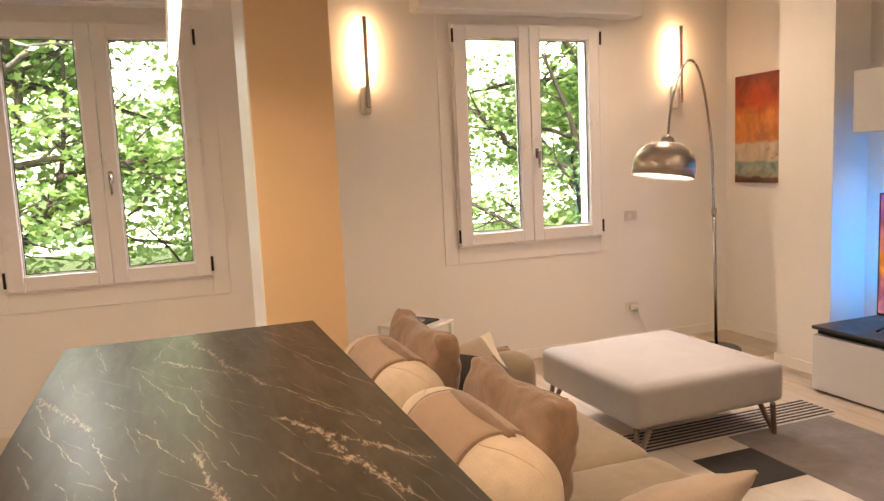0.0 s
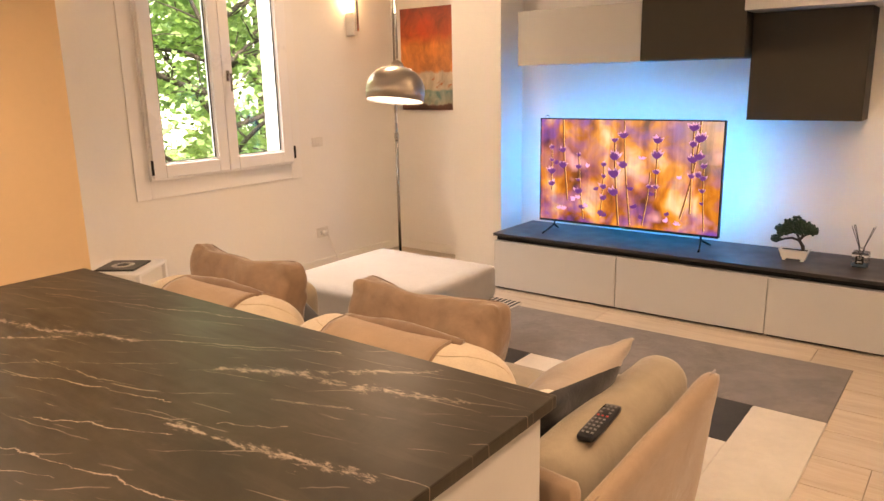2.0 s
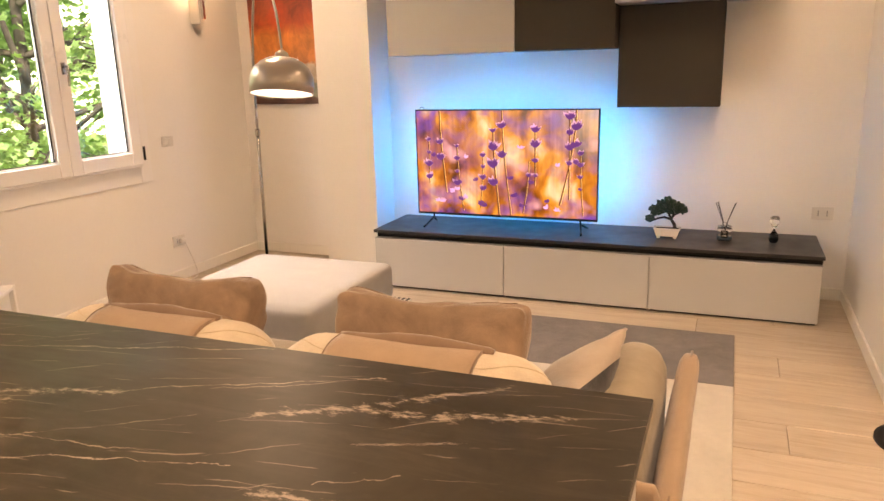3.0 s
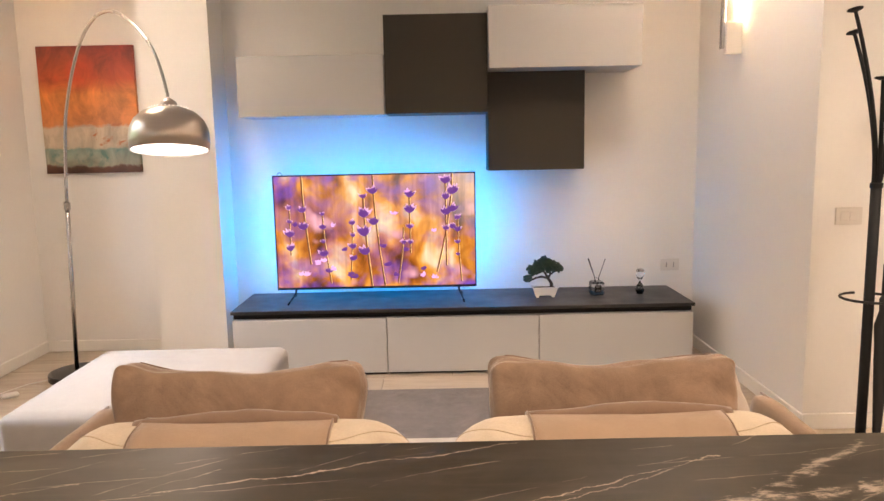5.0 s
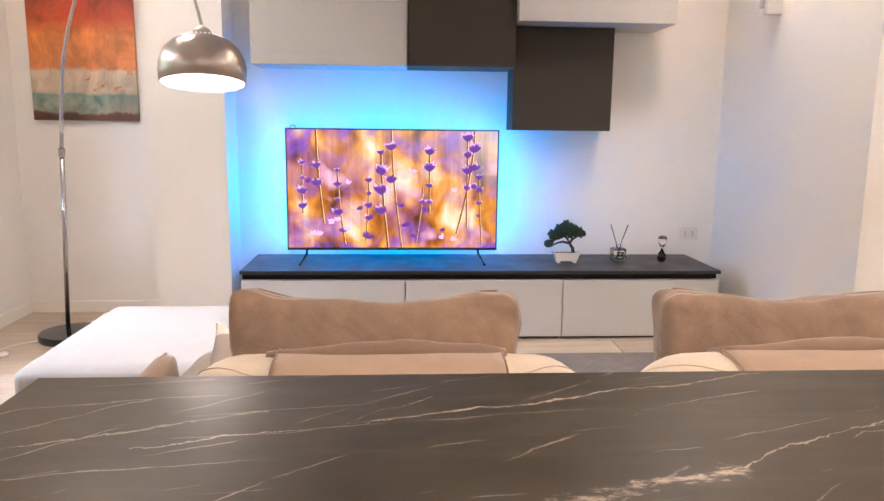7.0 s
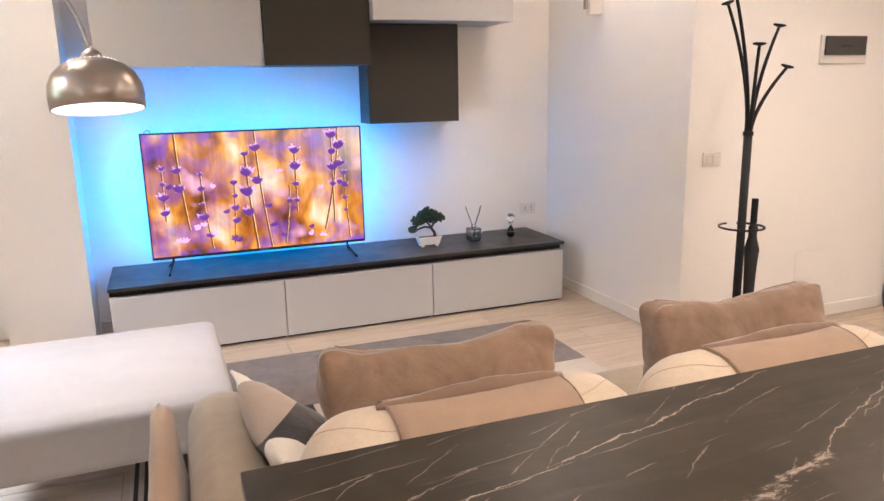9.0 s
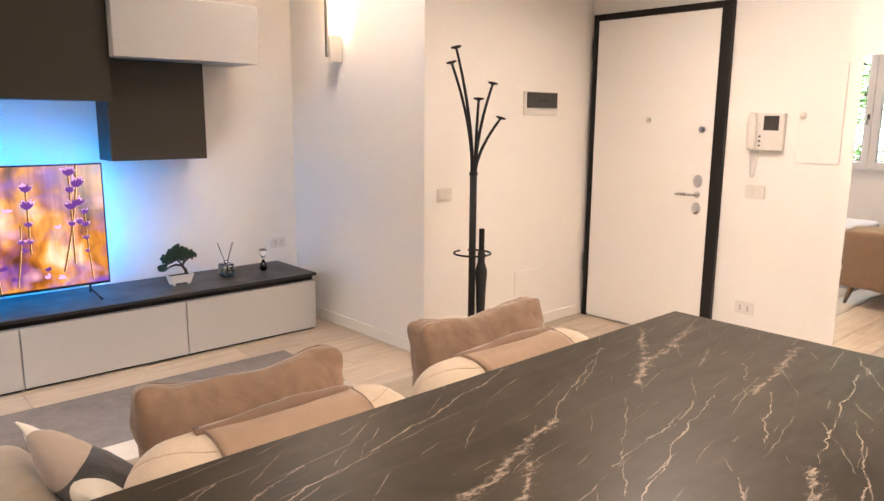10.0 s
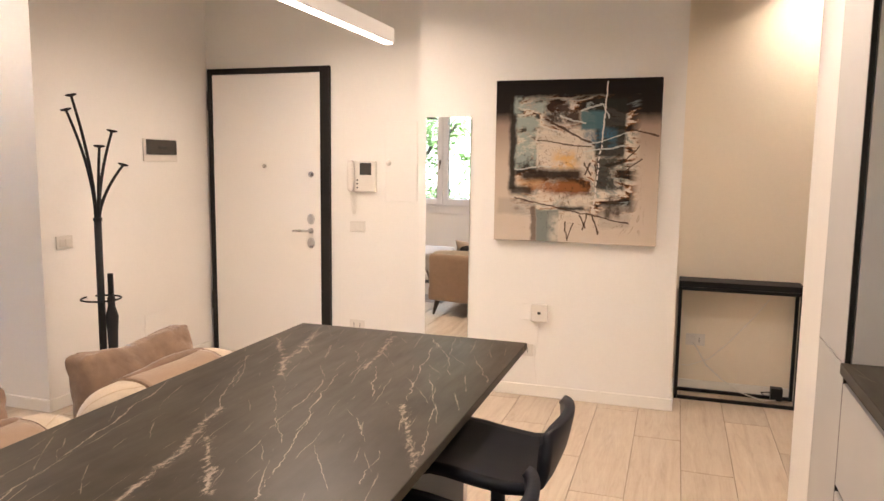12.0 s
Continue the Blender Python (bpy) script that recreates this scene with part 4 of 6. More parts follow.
def escutcheon(z):
    bm = bmesh.new()
    n = 28
    a = [bm.verts.new((-0.355 + 0.030 * math.cos(2 * math.pi * k / n), 0.026, z + 0.040 * math.sin(2 * math.pi * k / n))) for k in range(n)]
    b = [bm.verts.new((-0.355 + 0.027 * math.cos(2 * math.pi * k / n), 0.036, z + 0.037 * math.sin(2 * math.pi * k / n))) for k in range(n)]
    bm.faces.new(a)
    bm.faces.new(b)
    for k in range(n):
        bm.faces.new((a[k], a[(k + 1) % n], b[(k + 1) % n], b[k]))
    disc(bm, -0.355, z, 0.010, 0.036, 0.044)
    part("lock_plate", bm, M_CHROME, door, "oval metal lock plate")


escutcheon(1.063)
escutcheon(0.887)
bm = disc(bmesh.new(), -0.355, 0.978, 0.020, 0.026, 0.036)
tube([(-0.355, 0.036, 0.978), (-0.355, 0.07, 0.978)], 0.008, 12, bm)
tube([(-0.355, 0.07, 0.978), (-0.32, 0.075, 0.979), (-0.27, 0.072, 0.977), (-0.225, 0.07, 0.974)], [0.008, 0.010, 0.010, 0.007], 12, bm)
part("door_handle", bm, M_CHROME, door, "satin metal lever handle", smooth=True)


# ---- small fittings on the walls ----
def fitting(name, kind, x, y, z, face, w=0.12, h=0.078, label="", category="socket"):
    """kind: switch or socket. face: turn in degrees, 0 looks to +y, 90 to -x, -90 to +x, 180 to -y."""
    f = thing(name, (x, y, z), label, category, rz=face)
    part("plate", box(-w / 2, w / 2, 0, 0.009, -h / 2, h / 2, 0.003, 2), M_PLASTIC, f)
    if kind == "switch":
        for k in (-1, 1):
            part("rocker", box(k * 0.021 - 0.019, k * 0.021 + 0.019, 0.009, 0.013, -0.022, 0.022, 0.002, 1), M_PLASTIC, f)
    else:
        part("insert", box(-0.045, 0.045, 0.009, 0.011, -0.023, 0.023, 0.001, 1), M_PLASTIC, f)
        for cx in (-0.024, 0.024):
            bm = bmesh.new()
            for dz in (-0.012, 0, 0.012):
                disc(bm, cx, dz, 0.0035, 0.0105, 0.0118, 10)
            part("holes", bm, M_BLACKGAP, f)
    return f


SW = "white light switch plate on the plastered wall"
SO = "white wall socket plate with dark holes"
fitting("light_switch", "switch", 3.0, YW, 1.0, 180, 0.11, 0.07, SW, "switch")
fitting("wall_socket", "socket", 3.0, YW, 0.288, 180, label=SO + ", a white cable in it")
fitting("wall_socket", "socket", 3.80, 2.285, 0.535, 90, label=SO + " above the low cabinet")
fitting("light_switch", "switch", 2.318, 1.972, 0.99, 90, label=SW + " beside the coat stand", category="switch")
fitting("light_switch", "switch", 1.061, 0.555, 1.021, 0, label=SW + " under the intercom", category="switch")
fitting("wall_socket", "socket", 1.065, 0.555, 0.294, 0, label=SO + " low beside the entrance door")
fitting("wall_socket", "socket", -0.24, 0.84, 0.30, 0, label=SO + " under the painting")
fitting("wall_socket", "socket", -1.289, 0.36, 0.347, 0, label=SO + " behind the console table")

# router box on the painting wall with its plate
rb = thing("junction_box", (-0.335, 0.84, 0.547), "small square white telephone box with a cable below it", "junction box")
part("cover", box(-0.052, 0.052, 0, 0.03, -0.055, 0.055, 0.005, 2), M_PLASTIC, rb)
part("screw_mark", box(-0.010, 0.010, 0.03, 0.0315, -0.006, 0.010), M_DARKPL, rb)
tagged(part("wall_plate", box(-0.275, -0.205, 0.84, 0.846, 0.495, 0.60, 0.002, 1), M_WALL), "white painted cover plate on the wall", "cover plate")
wire = tube([(-0.33, 0.850, 0.495), (-0.328, 0.849, 0.38), (-0.31, 0.849, 0.24), (-0.325, 0.849, 0.12), (-0.34, 0.858, 0.08)], 0.0025, 6)
tagged(part("cable", wire, M_WIRE), "thin white cable down the wall", "cable")

# distribution panel
dp = thing("distribution_panel", (2.318, 1.107, 1.627), "white flush fuse box with a smoked dark flap", "fuse box", rz=90)
part("frame", box(-0.172, 0.172, 0, 0.012, -0.155, 0.0, 0.003, 2), M_PLASTIC, dp)
part("flap", box(-0.150, 0.150, 0.012, 0.026, -0.108, -0.006, 0.004, 2), M_DARKPL, dp, "smoked dark plastic flap")
part("latch", box(-0.04, 0.04, 0.026, 0.029, -0.068, -0.050, 0.001, 1), M_BLACKGAP, dp)
tagged(part("access_panel", box(2.312, 2.318, 1.08, 1.32, 0.26, 0.42, 0.002, 1), M_WALL), "white painted inspection panel low on the wall", "access panel")

# hatch beside the intercom
ht = thing("wall_hatch", (0.724, 0.555, 1.21), "large white painted access hatch with a round knob", "access hatch")
part("door_panel", box(-0.12, 0.12, 0, 0.008, 0, 0.56, 0.002, 1), M_WALL, ht)
part("knob", lathe([(0.0, 0.030), (0.018, 0.028), (0.021, 0.020), (0.016, 0.008), (0.012, 0.0)], 20), M_PLASTIC, ht, loc=(0.088, 0.008, 0.271), rot=(-90, 0, 0), smooth=True)

# intercom
ic = thing("intercom", (1.015, 0.555, 1.274), "white video intercom with handset and dark screen on the wall", "intercom")
part("body", box(-0.105, 0.105, 0, 0.035, 0, 0.22, 0.008, 3), M_PLASTIC, ic)
part("handset", soft(0.048, 0.04, 0.215, 0.016, 0.004, 8), M_PLASTIC, ic, loc=(0.075, 0.058, 0.113), smooth=True)
part("screen", box(-0.075, 0.015, 0.035, 0.037, 0.12, 0.205, 0.001, 1), M_DARKPL, ic, "dark glass screen")
bm = bmesh.new()
for k in range(3):
    disc(bm, 0.033, 0.030 + k * 0.027, 0.006, 0.035, 0.039, 12)
part("buttons", bm, M_BLACK, ic, "three round black buttons")
pts = []
for k in range(90):
    a = k / 89
    cx = 0.085 - 0.045 * (0.5 - 0.5 * math.cos(a * math.pi)) * 1.0
    cz = 0.01 - 0.17 * math.sin(a * math.pi) + 0.0
    pts.append((cx + 0.006 * math.cos(k * 1.3), 0.03 + 0.006 * math.sin(k * 1.3), cz))
part("cord", tube(pts, 0.0022, 5), M_PLASTIC, ic, smooth=True)

# mirror
mr = thing("mirror", (0.294, 0.822, 0.10), "tall narrow frameless wall mirror", "mirror")
part("back", box(-0.150, 0.150, 0, 0.008, 0, 1.68), M_WHITEEDGE, mr)
part("glass", box(-0.150, 0.150, 0.008, 0.012, 0, 1.68, 0.001, 1), M_MIRROR, mr, "silvered glass")


# ---- paintings ----
def canvas(name, mat, w, h, d, loc, rz, label):
    ob = part(name, box(-w / 2, w / 2, 0, d, 0, h, 0.002, 1), mat)
    ob.matrix_basis = pose(*loc, 0, 0, rz)
    return tagged(ob, label, "painting")


canvas("abstract_painting", M_ABSTRACT, 0.99, 0.988, 0.038, (-0.527, 0.84, 1.007), 0, "square abstract canvas in black, cream, rust and teal on the wall")
canvas("sunset_painting", M_SUNSET, 0.62, 0.812, 0.03, (3.92, 6.05, 1.207), 90, "upright canvas in red, orange, cream and teal bands on the wall")


# ---- low television cabinet and what stands on it ----
XF = 3.247
mods = [(2.312, 3.221), (3.221, 4.114), (4.114, 5.022)]
for y0, y1 in mods:
    c = thing("low_cabinet", (XF, (y0 + y1) / 2, 0), "pale grey lacquered low cabinet unit with closed drop front", "low cabinet", "units of the television bench")
    w = (y1 - y0) / 2
    part("body", box(0.02, 0.50, -w + 0.0005, w - 0.0005, 0.012, 0.344), M_CAB, c)
    part("front", box(0, 0.019, -w + 0.003, w - 0.003, 0.016, 0.344, 0.0015, 1), M_CAB, c, "plain pale grey drop front")
    part("grip_recess", box(0.045, 0.50, -w, w, 0.3445, 0.3795), M_BLACKGAP, c, "black recessed grip channel")
    part("plinth", box(0.03, 0.48, -w + 0.01, w - 0.01, 0, 0.012), M_BLACKGAP, c)
tagged(part("cabinet_top", box(XF - 0.004, 3.785, 2.307, 5.026, 0.380, 0.400, 0.002, 1), M_DARKTOP), "long dark grey laminate top across the low cabinet units", "cabinet top")
ZT = 0.400


def wall_cabinet(name, y0, y1, z0, z1, xf, mat, label, doors=1):
    c = thing(name, (xf, (y0 + y1) / 2, z0), label, "wall cabinet", "wall cabinets over the television")
    w, h = (y1 - y0) / 2, z1 - z0
    part("body", box(0.020, 3.80 - xf, -w + 0.001, w - 0.001, 0, h, 0.001, 1), mat, c)
    for k in range(doors):
        a, b = -w + 2 * w * k / doors, -w + 2 * w * (k + 1) / doors
        part("door", box(0, 0.019, a + 0.001, b - 0.001, 0, h, 0.0015, 1), mat, c)


wall_cabinet("wall_cabinet", 4.104, 4.972, 1.527, 1.878, 3.478, M_CAB, "long pale grey lacquered wall cabinet with a closed front")
wall_cabinet("wall_cabinet", 3.492, 4.10, 1.53, 2.097, 3.463, M_BROWN, "square dark brown lacquered wall cabinet, standing proud of the rest")
wall_cabinet("wall_cabinet", 2.896, 3.486, 1.18, 1.772, 3.578, M_BROWN, "square dark brown lacquered wall cabinet, the lowest of the group")
wall_cabinet("wall_cabinet", 2.60, 3.490, 1.776, 2.125, 3.40, M_CAB, "long pale grey lacquered wall cabinet over the dark one")

# television
tv = thing("television", (3.487, 4.184, ZT - 0.008), "large black flat television, on, showing a lavender field, backlit blue", "television")
W2 = 0.612
part("housing", box(0.004, 0.035, -W2, W2, 0.085, 0.787, 0.003, 1), M_SCREENFR, tv, "thin black housing")
part("rear_bulge", box(0.035, 0.07, -0.45, 0.45, 0.12, 0.55, 0.01, 2), M_SCREENFR, tv)
part("picture", box(0.001, 0.004, -W2 + 0.007, W2 - 0.007, 0.099, 0.780), M_TV, tv, "lit picture of a blurred orange and violet field")
bm = bmesh.new()
box(0.0, 0.004, -W2, -W2 + 0.007, 0.085, 0.787, bm=bm)
box(0.0, 0.004, W2 - 0.007, W2, 0.085, 0.787, bm=bm)
box(0.0, 0.004, -W2 + 0.007, W2 - 0.007, 0.780, 0.787, bm=bm)
box(0.0, 0.004, -W2 + 0.007, W2 - 0.007, 0.085, 0.099, bm=bm)
part("bezel", bm, M_SCREENFR, tv, "narrow black bezel")
part("maker_mark", box(-0.001, 0.0, -0.02, 0.02, 0.089, 0.094), M_CHROME, tv, "small pale bar of lettering too small to read")
for s in (-1, 1):
    bm = bmesh.new()
    yb = s * 0.50
    tube([(0.018, yb, 0.10), (0.018, yb + s * 0.005, 0.06), (-0.09, yb + s * 0.03, 0.016), (-0.10, yb + s * 0.03, 0.0155)], 0.007, 8, bm)
    tube([(0.018, yb + s * 0.005, 0.06), (0.12, yb + s * 0.03, 0.016), (0.13, yb + s * 0.03, 0.0155)], 0.007, 8, bm)
    part("foot", bm, M_SCREENFR, tv, "splayed thin black foot", smooth=True)
for q in ((-0.56, -0.545, 0.14, 0.74), (0.545, 0.56, 0.14, 0.74)):
    part("led_strip", box(0.036, 0.040, q[0], q[1], q[2], q[3]), M_LEDSTRIP, tv, "glowing blue light strip")
for q in ((0.735, 0.75), (0.13, 0.145)):
    part("led_strip", box(0.036, 0.040, -0.54, 0.54, q[0], q[1]), M_LEDSTRIP, tv, "glowing blue light strip")
loop = tube([(0.02, 0.57 + 0.016 * math.cos(a / 6 * math.pi), 0.787 + 0.016 * math.sin(a / 6 * math.pi)) for a in range(7)], 0.0018, 6)
part("cable_loop", loop, M_SCREENFR, tv)


# flowers of the picture: flat shapes on the screen
def flat(bm, pts, x):
    vs = [bm.verts.new((x, p[0], p[1])) for p in pts]
    bm.faces.new(vs)


def petal(bm, cx, cz, ang, ln, wd, x):
    ca, sa = math.cos(ang), math.sin(ang)
    shape = [(0, 0), (0.3, 0.42), (0.65, 0.5), (1, 0), (0.65, -0.5), (0.3, -0.42)]
    flat(bm, [(cx + (a * ln) * ca - b * wd * sa, cz + (a * ln) * sa + b * wd * ca) for a, b in shape], x)


rng = random.Random(4)
stems, lit, dark, pale = bmesh.new(), bmesh.new(), bmesh.new(), bmesh.new()
plants = [(0.40, 0.24, 0.79, 0.02, 1.0), (0.16, 0.14, 0.50, -0.01, 0.7), (0.03, 0.10, 0.66, 0.02, 1.1), (-0.05, 0.10, 0.78, 0.03, 0.9), (-0.13, 0.12, 0.46, -0.02, 0.8), (-0.21, 0.30, 0.66, 0.0, 0.9), (-0.37, 0.18, 0.78, -0.05, 1.0), (-0.43, 0.22, 0.74, 0.0, 0.9), (0.52, 0.30, 0.60, 0.0, 0.8), (-0.52, 0.12, 0.52, 0.01, 0.7), (0.28, 0.12, 0.56, 0.02, 0.8)]
for (yy, zb, zt, lean, sc) in plants:
    n = 8
    for k in range(n):
        z0, z1 = zb + (zt - zb) * k / n, zb + (zt - zb) * (k + 1) / n
        y0 = yy + lean * math.sin(k / n * 1.5) * 2
        y1 = yy + lean * math.sin((k + 1) / n * 1.5) * 2
        z1 = min(z1, 0.779)
        w = 0.0045 * sc
        flat(stems, [(y0 - w, z0), (y0 + w, z0), (y1 + w, z1), (y1 - w, z1)], 0.0006)
        flat(lit, [(y0 - w * 1.6, z0), (y0 - w, z0), (y1 - w, z1), (y1 - w * 1.6, z1)], 0.0006)
    ytop = yy + lean * math.sin(1.5) * 2
    for w in range(4):
        zc = zt - 0.02 - w * 0.105 * sc
        if zc < 0.14 or zc > 0.74:
            continue
        sc_w = sc * rng.uniform(0.6, 1.25)
        if rng.random() < 0.15:
            continue
        for a in (-1.0, -0.6, -0.2, 0.2, 0.6, 1.0):
            ang = math.pi / 2 + a * 0.75 + rng.uniform(-0.1, 0.1)
            petal(pale, ytop, zc, ang, 0.050 * sc_w * rng.uniform(0.7, 1.25), 0.017 * sc_w, 0.0005)
            petal(dark, ytop, zc, ang, 0.046 * sc_w * rng.uniform(0.8, 1.1), 0.016 * sc_w, 0.0003)
for k in range(26):
    yy = rng.uniform(-0.56, 0.56)
    zz = rng.uniform(0.13, 0.26) if k < 16 else rng.uniform(0.3, 0.7)
    for a in range(5):
        petal(dark if k % 2 else pale, yy, zz, rng.uniform(0.3, 2.8), rng.uniform(0.02, 0.035), 0.014, 0.0004)
for nm, b_, mt in (("picture_stem", stems, M_TVSTEM), ("picture_stem_light", lit, M_TVSTEMLIT), ("picture_flower", dark, M_TVPURPLE), ("picture_flower_pale", pale, M_TVLILAC)):
    tagged(part(nm, b_, mt, tv), kind="stuff")

# bonsai
bo = thing("bonsai", (3.505, 3.15, ZT), "small dark green bonsai in a white ceramic tray pot", "bonsai")
bm = bmesh.new()
prof = [(0.036, 0.012), (0.040, 0.014), (0.048, 0.055), (0.051, 0.058), (0.051, 0.064), (0.046, 0.064), (0.042, 0.052)]
rings = []
for hx, z in prof:
    rings.append([bm.verts.new((sx * hx * 0.8, sy * hx * 1.55, z)) for sx, sy in ((-1, -1), (1, -1), (1, 1), (-1, 1))])
for a, b in zip(rings, rings[1:]):
    for k in range(4):
        bm.faces.new((a[k], a[(k + 1) % 4], b[(k + 1) % 4], b[k]))
bm.faces.new(rings[0])
bm.faces.new(rings[-1])
for sx in (-1, 1):
    for sy in (-1, 1):
        box(sx * 0.024 - 0.007, sx * 0.024 + 0.007, sy * 0.048 - 0.010, sy * 0.048 + 0.010, 0, 0.014, 0.002, 1, bm)
part("pot", bm, M_CERAMIC, bo, "white ceramic tray pot on four feet")
part("soil", box(-0.034, 0.034, -0.068, 0.068, 0.050, 0.058, 0.003, 1), M_BARK, bo)
bm = tube([(0, -0.045, 0.05), (0, -0.040, 0.085), (0.0, -0.020, 0.115), (0, -0.035, 0.14), (0, -0.03, 0.17)], [0.012, 0.010, 0.009, 0.008, 0.005], 8)
tube([(0, -0.022, 0.115), (0.005, 0.02, 0.125), (0, 0.055, 0.118), (0, 0.09, 0.10)], [0.008, 0.007, 0.006, 0.004], 8, bm)
tube([(0, -0.02, 0.12), (0.02, 0.0, 0.15), (0.02, 0.03, 0.17)], [0.007, 0.006, 0.003], 8, bm)
tube([(0, -0.035, 0.14), (0, -0.07, 0.16), (0, -0.085, 0.17)], [0.006, 0.005, 0.003], 8, bm)
part("trunk", bm, M_TWIG, bo, "twisted dark brown trunk", smooth=True)
bm = bmesh.new()
rng = random.Random(7)
for (cy, cz, rr, nn) in ((-0.03, 0.20, 0.045, 60), (0.03, 0.205, 0.045, 60), (0.0, 0.225, 0.035, 40), (-0.085, 0.175, 0.032, 40), (0.075, 0.175, 0.035, 40), (0.105, 0.115, 0.028, 34), (0.085, 0.145, 0.024, 24), (-0.06, 0.195, 0.035, 34), (0.0, 0.185, 0.045, 50), (-0.035, 0.175, 0.035, 34), (0.055, 0.165, 0.032, 34)):
    for k in range(int(nn * 1.3)):
        d = Vector((rng.gauss(0, 1), rng.gauss(0, 1), rng.gauss(0, 0.7))).normalized() * rr * rng.uniform(0.55, 1.0)
        r = rng.uniform(0.006, 0.011)
        bmesh.ops.create_icosphere(bm, subdivisions=1, radius=r, matrix=Matrix.Translation(Vector((d.x, cy + d.y, cz + d.z * 0.8))))
part("foliage", bm, M_BONSAI, bo, "dense dark green needle clumps")

# reed diffuser
rd = thing("reed_diffuser", (3.53, 2.823, ZT), "square clear glass reed diffuser with a dark label and black sticks", "reed diffuser")
part("bottle", box(-0.042, 0.042, -0.042, 0.042, 0, 0.085, 0.012, 3), M_GLASS, rd, "square clear glass bottle", smooth=False)
part("liquid", box(-0.035, 0.035, -0.035, 0.035, 0.006, 0.030, 0.006, 2), surface("diffuser_liquid", (0.10, 0.16, 0.22), 0.1, vary=0.05, bumps=0), rd, "dark bluish liquid")
part("neck", tube([(0, 0, 0.083), (0, 0, 0.105)], 0.016, 20), M_GLASS, rd)
lab = part("label", box(-0.0440, -0.0425, -0.020, 0.020, 0.022, 0.066), M_BLACKGAP, rd, "small dark label with pale lines of writing")
bm = bmesh.new()
for z, w in ((0.057, 0.012), (0.050, 0.008), (0.036, 0.010), (0.031, 0.013)):
    box(-0.0447, -0.0440, -w, w, z, z + 0.0022, bm=bm)
part("label_writing", bm, M_PLASTIC, lab)
for a, b in ((0.05, 0.015), (0.058, -0.01), (0.045, 0.03), (-0.055, 0.012), (-0.048, -0.015)):
    part("reed", tube([(-b * 0.3, -a * 0.35, 0.02), (b, a, 0.225)], 0.0018, 6), M_BLACK, rd)

# hourglass
hg = thing("hourglass", (3.525, 2.555, ZT), "small clear glass hourglass with black sand", "hourglass")
outer = [(0.0, 0.0), (0.018, 0.002), (0.026, 0.018), (0.027, 0.035), (0.018, 0.058), (0.005, 0.078), (0.005, 0.082), (0.018, 0.102), (0.027, 0.125), (0.026, 0.145), (0.018, 0.158), (0.0, 0.160)]
inner = [(max(0.0, r - 0.0022), z + (0.002 if z < 0.08 else -0.002)) for r, z in reversed(outer)]
part("glass_bulbs", lathe(outer + inner, 28), M_GLASS, hg, smooth=True)
part("sand", lathe([(0.0, 0.004), (0.016, 0.005), (0.023, 0.018), (0.0235, 0.028), (0.012, 0.034), (0.0, 0.036)], 24), M_BLACKGAP, hg, "black sand", smooth=True)


# ---- wall lamps ----
def wall_lamp(x, y, face):
    w = thing("wall_lamp", (x, y, 1.80), "slim vertical metal wall lamp, lit, glowing on the wall", "wall lamp", "wall lamps", rz=face)
    part("bracket", box(-0.024, 0.024, 0, 0.088, 0, 0.17, 0.006, 2), M_PLASTIC, w, "short white bracket box")
    part("bar", box(-0.013, 0.013, 0.092, 0.112, 0.03, 0.60, 0.003, 2), M_CHROME, w, "slim upright metal bar")
    part("diffuser", box(-0.009, 0.009, 0.0885, 0.0915, 0.175, 0.598), M_LEDWARM, w, "warm glowing strip on the back of the bar")
    part("stem", tube([(0, 0.08, 0.10), (0, 0.095, 0.10)], 0.008, 10), M_CHROME, w)


wall_lamp(0.962, YW, 180)
wall_lamp(3.40, YW, 180)
wall_lamp(3.17, 2.13, 0)

# pendant over the counter
pd = thing("pendant_lamp", (-0.22, 3.865, 1.862), "long slim white linear pendant lamp, lit, over the counter", "pendant lamp")
part("housing", box(-0.018, 0.018, -0.768, 0.768, 0.003, 0.05, 0.003, 2), M_TRIM, pd, "long white housing")
part("diffuser", box(-0.013, 0.013, -0.764, 0.764, -0.001, 0.003), M_LEDWARM, pd, "glowing warm diffuser")
for s in (-0.7, 0.7):
    part("cable", tube([(0, s, 0.05), (0, s, CEIL - 1.862)], 0.0012, 6), M_WIRE, pd, "thin suspension cable")

# bodies for the added ceiling lamps, all above the view
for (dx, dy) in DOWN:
    d = thing("downlight", (dx, dy, CEIL), "small round recessed ceiling spotlight, lit, added out of view", "downlight", "ceiling spotlights")
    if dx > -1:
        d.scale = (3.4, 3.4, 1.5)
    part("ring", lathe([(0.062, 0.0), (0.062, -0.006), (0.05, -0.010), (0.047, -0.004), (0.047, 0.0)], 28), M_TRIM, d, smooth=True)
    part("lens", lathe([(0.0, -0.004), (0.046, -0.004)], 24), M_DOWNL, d)

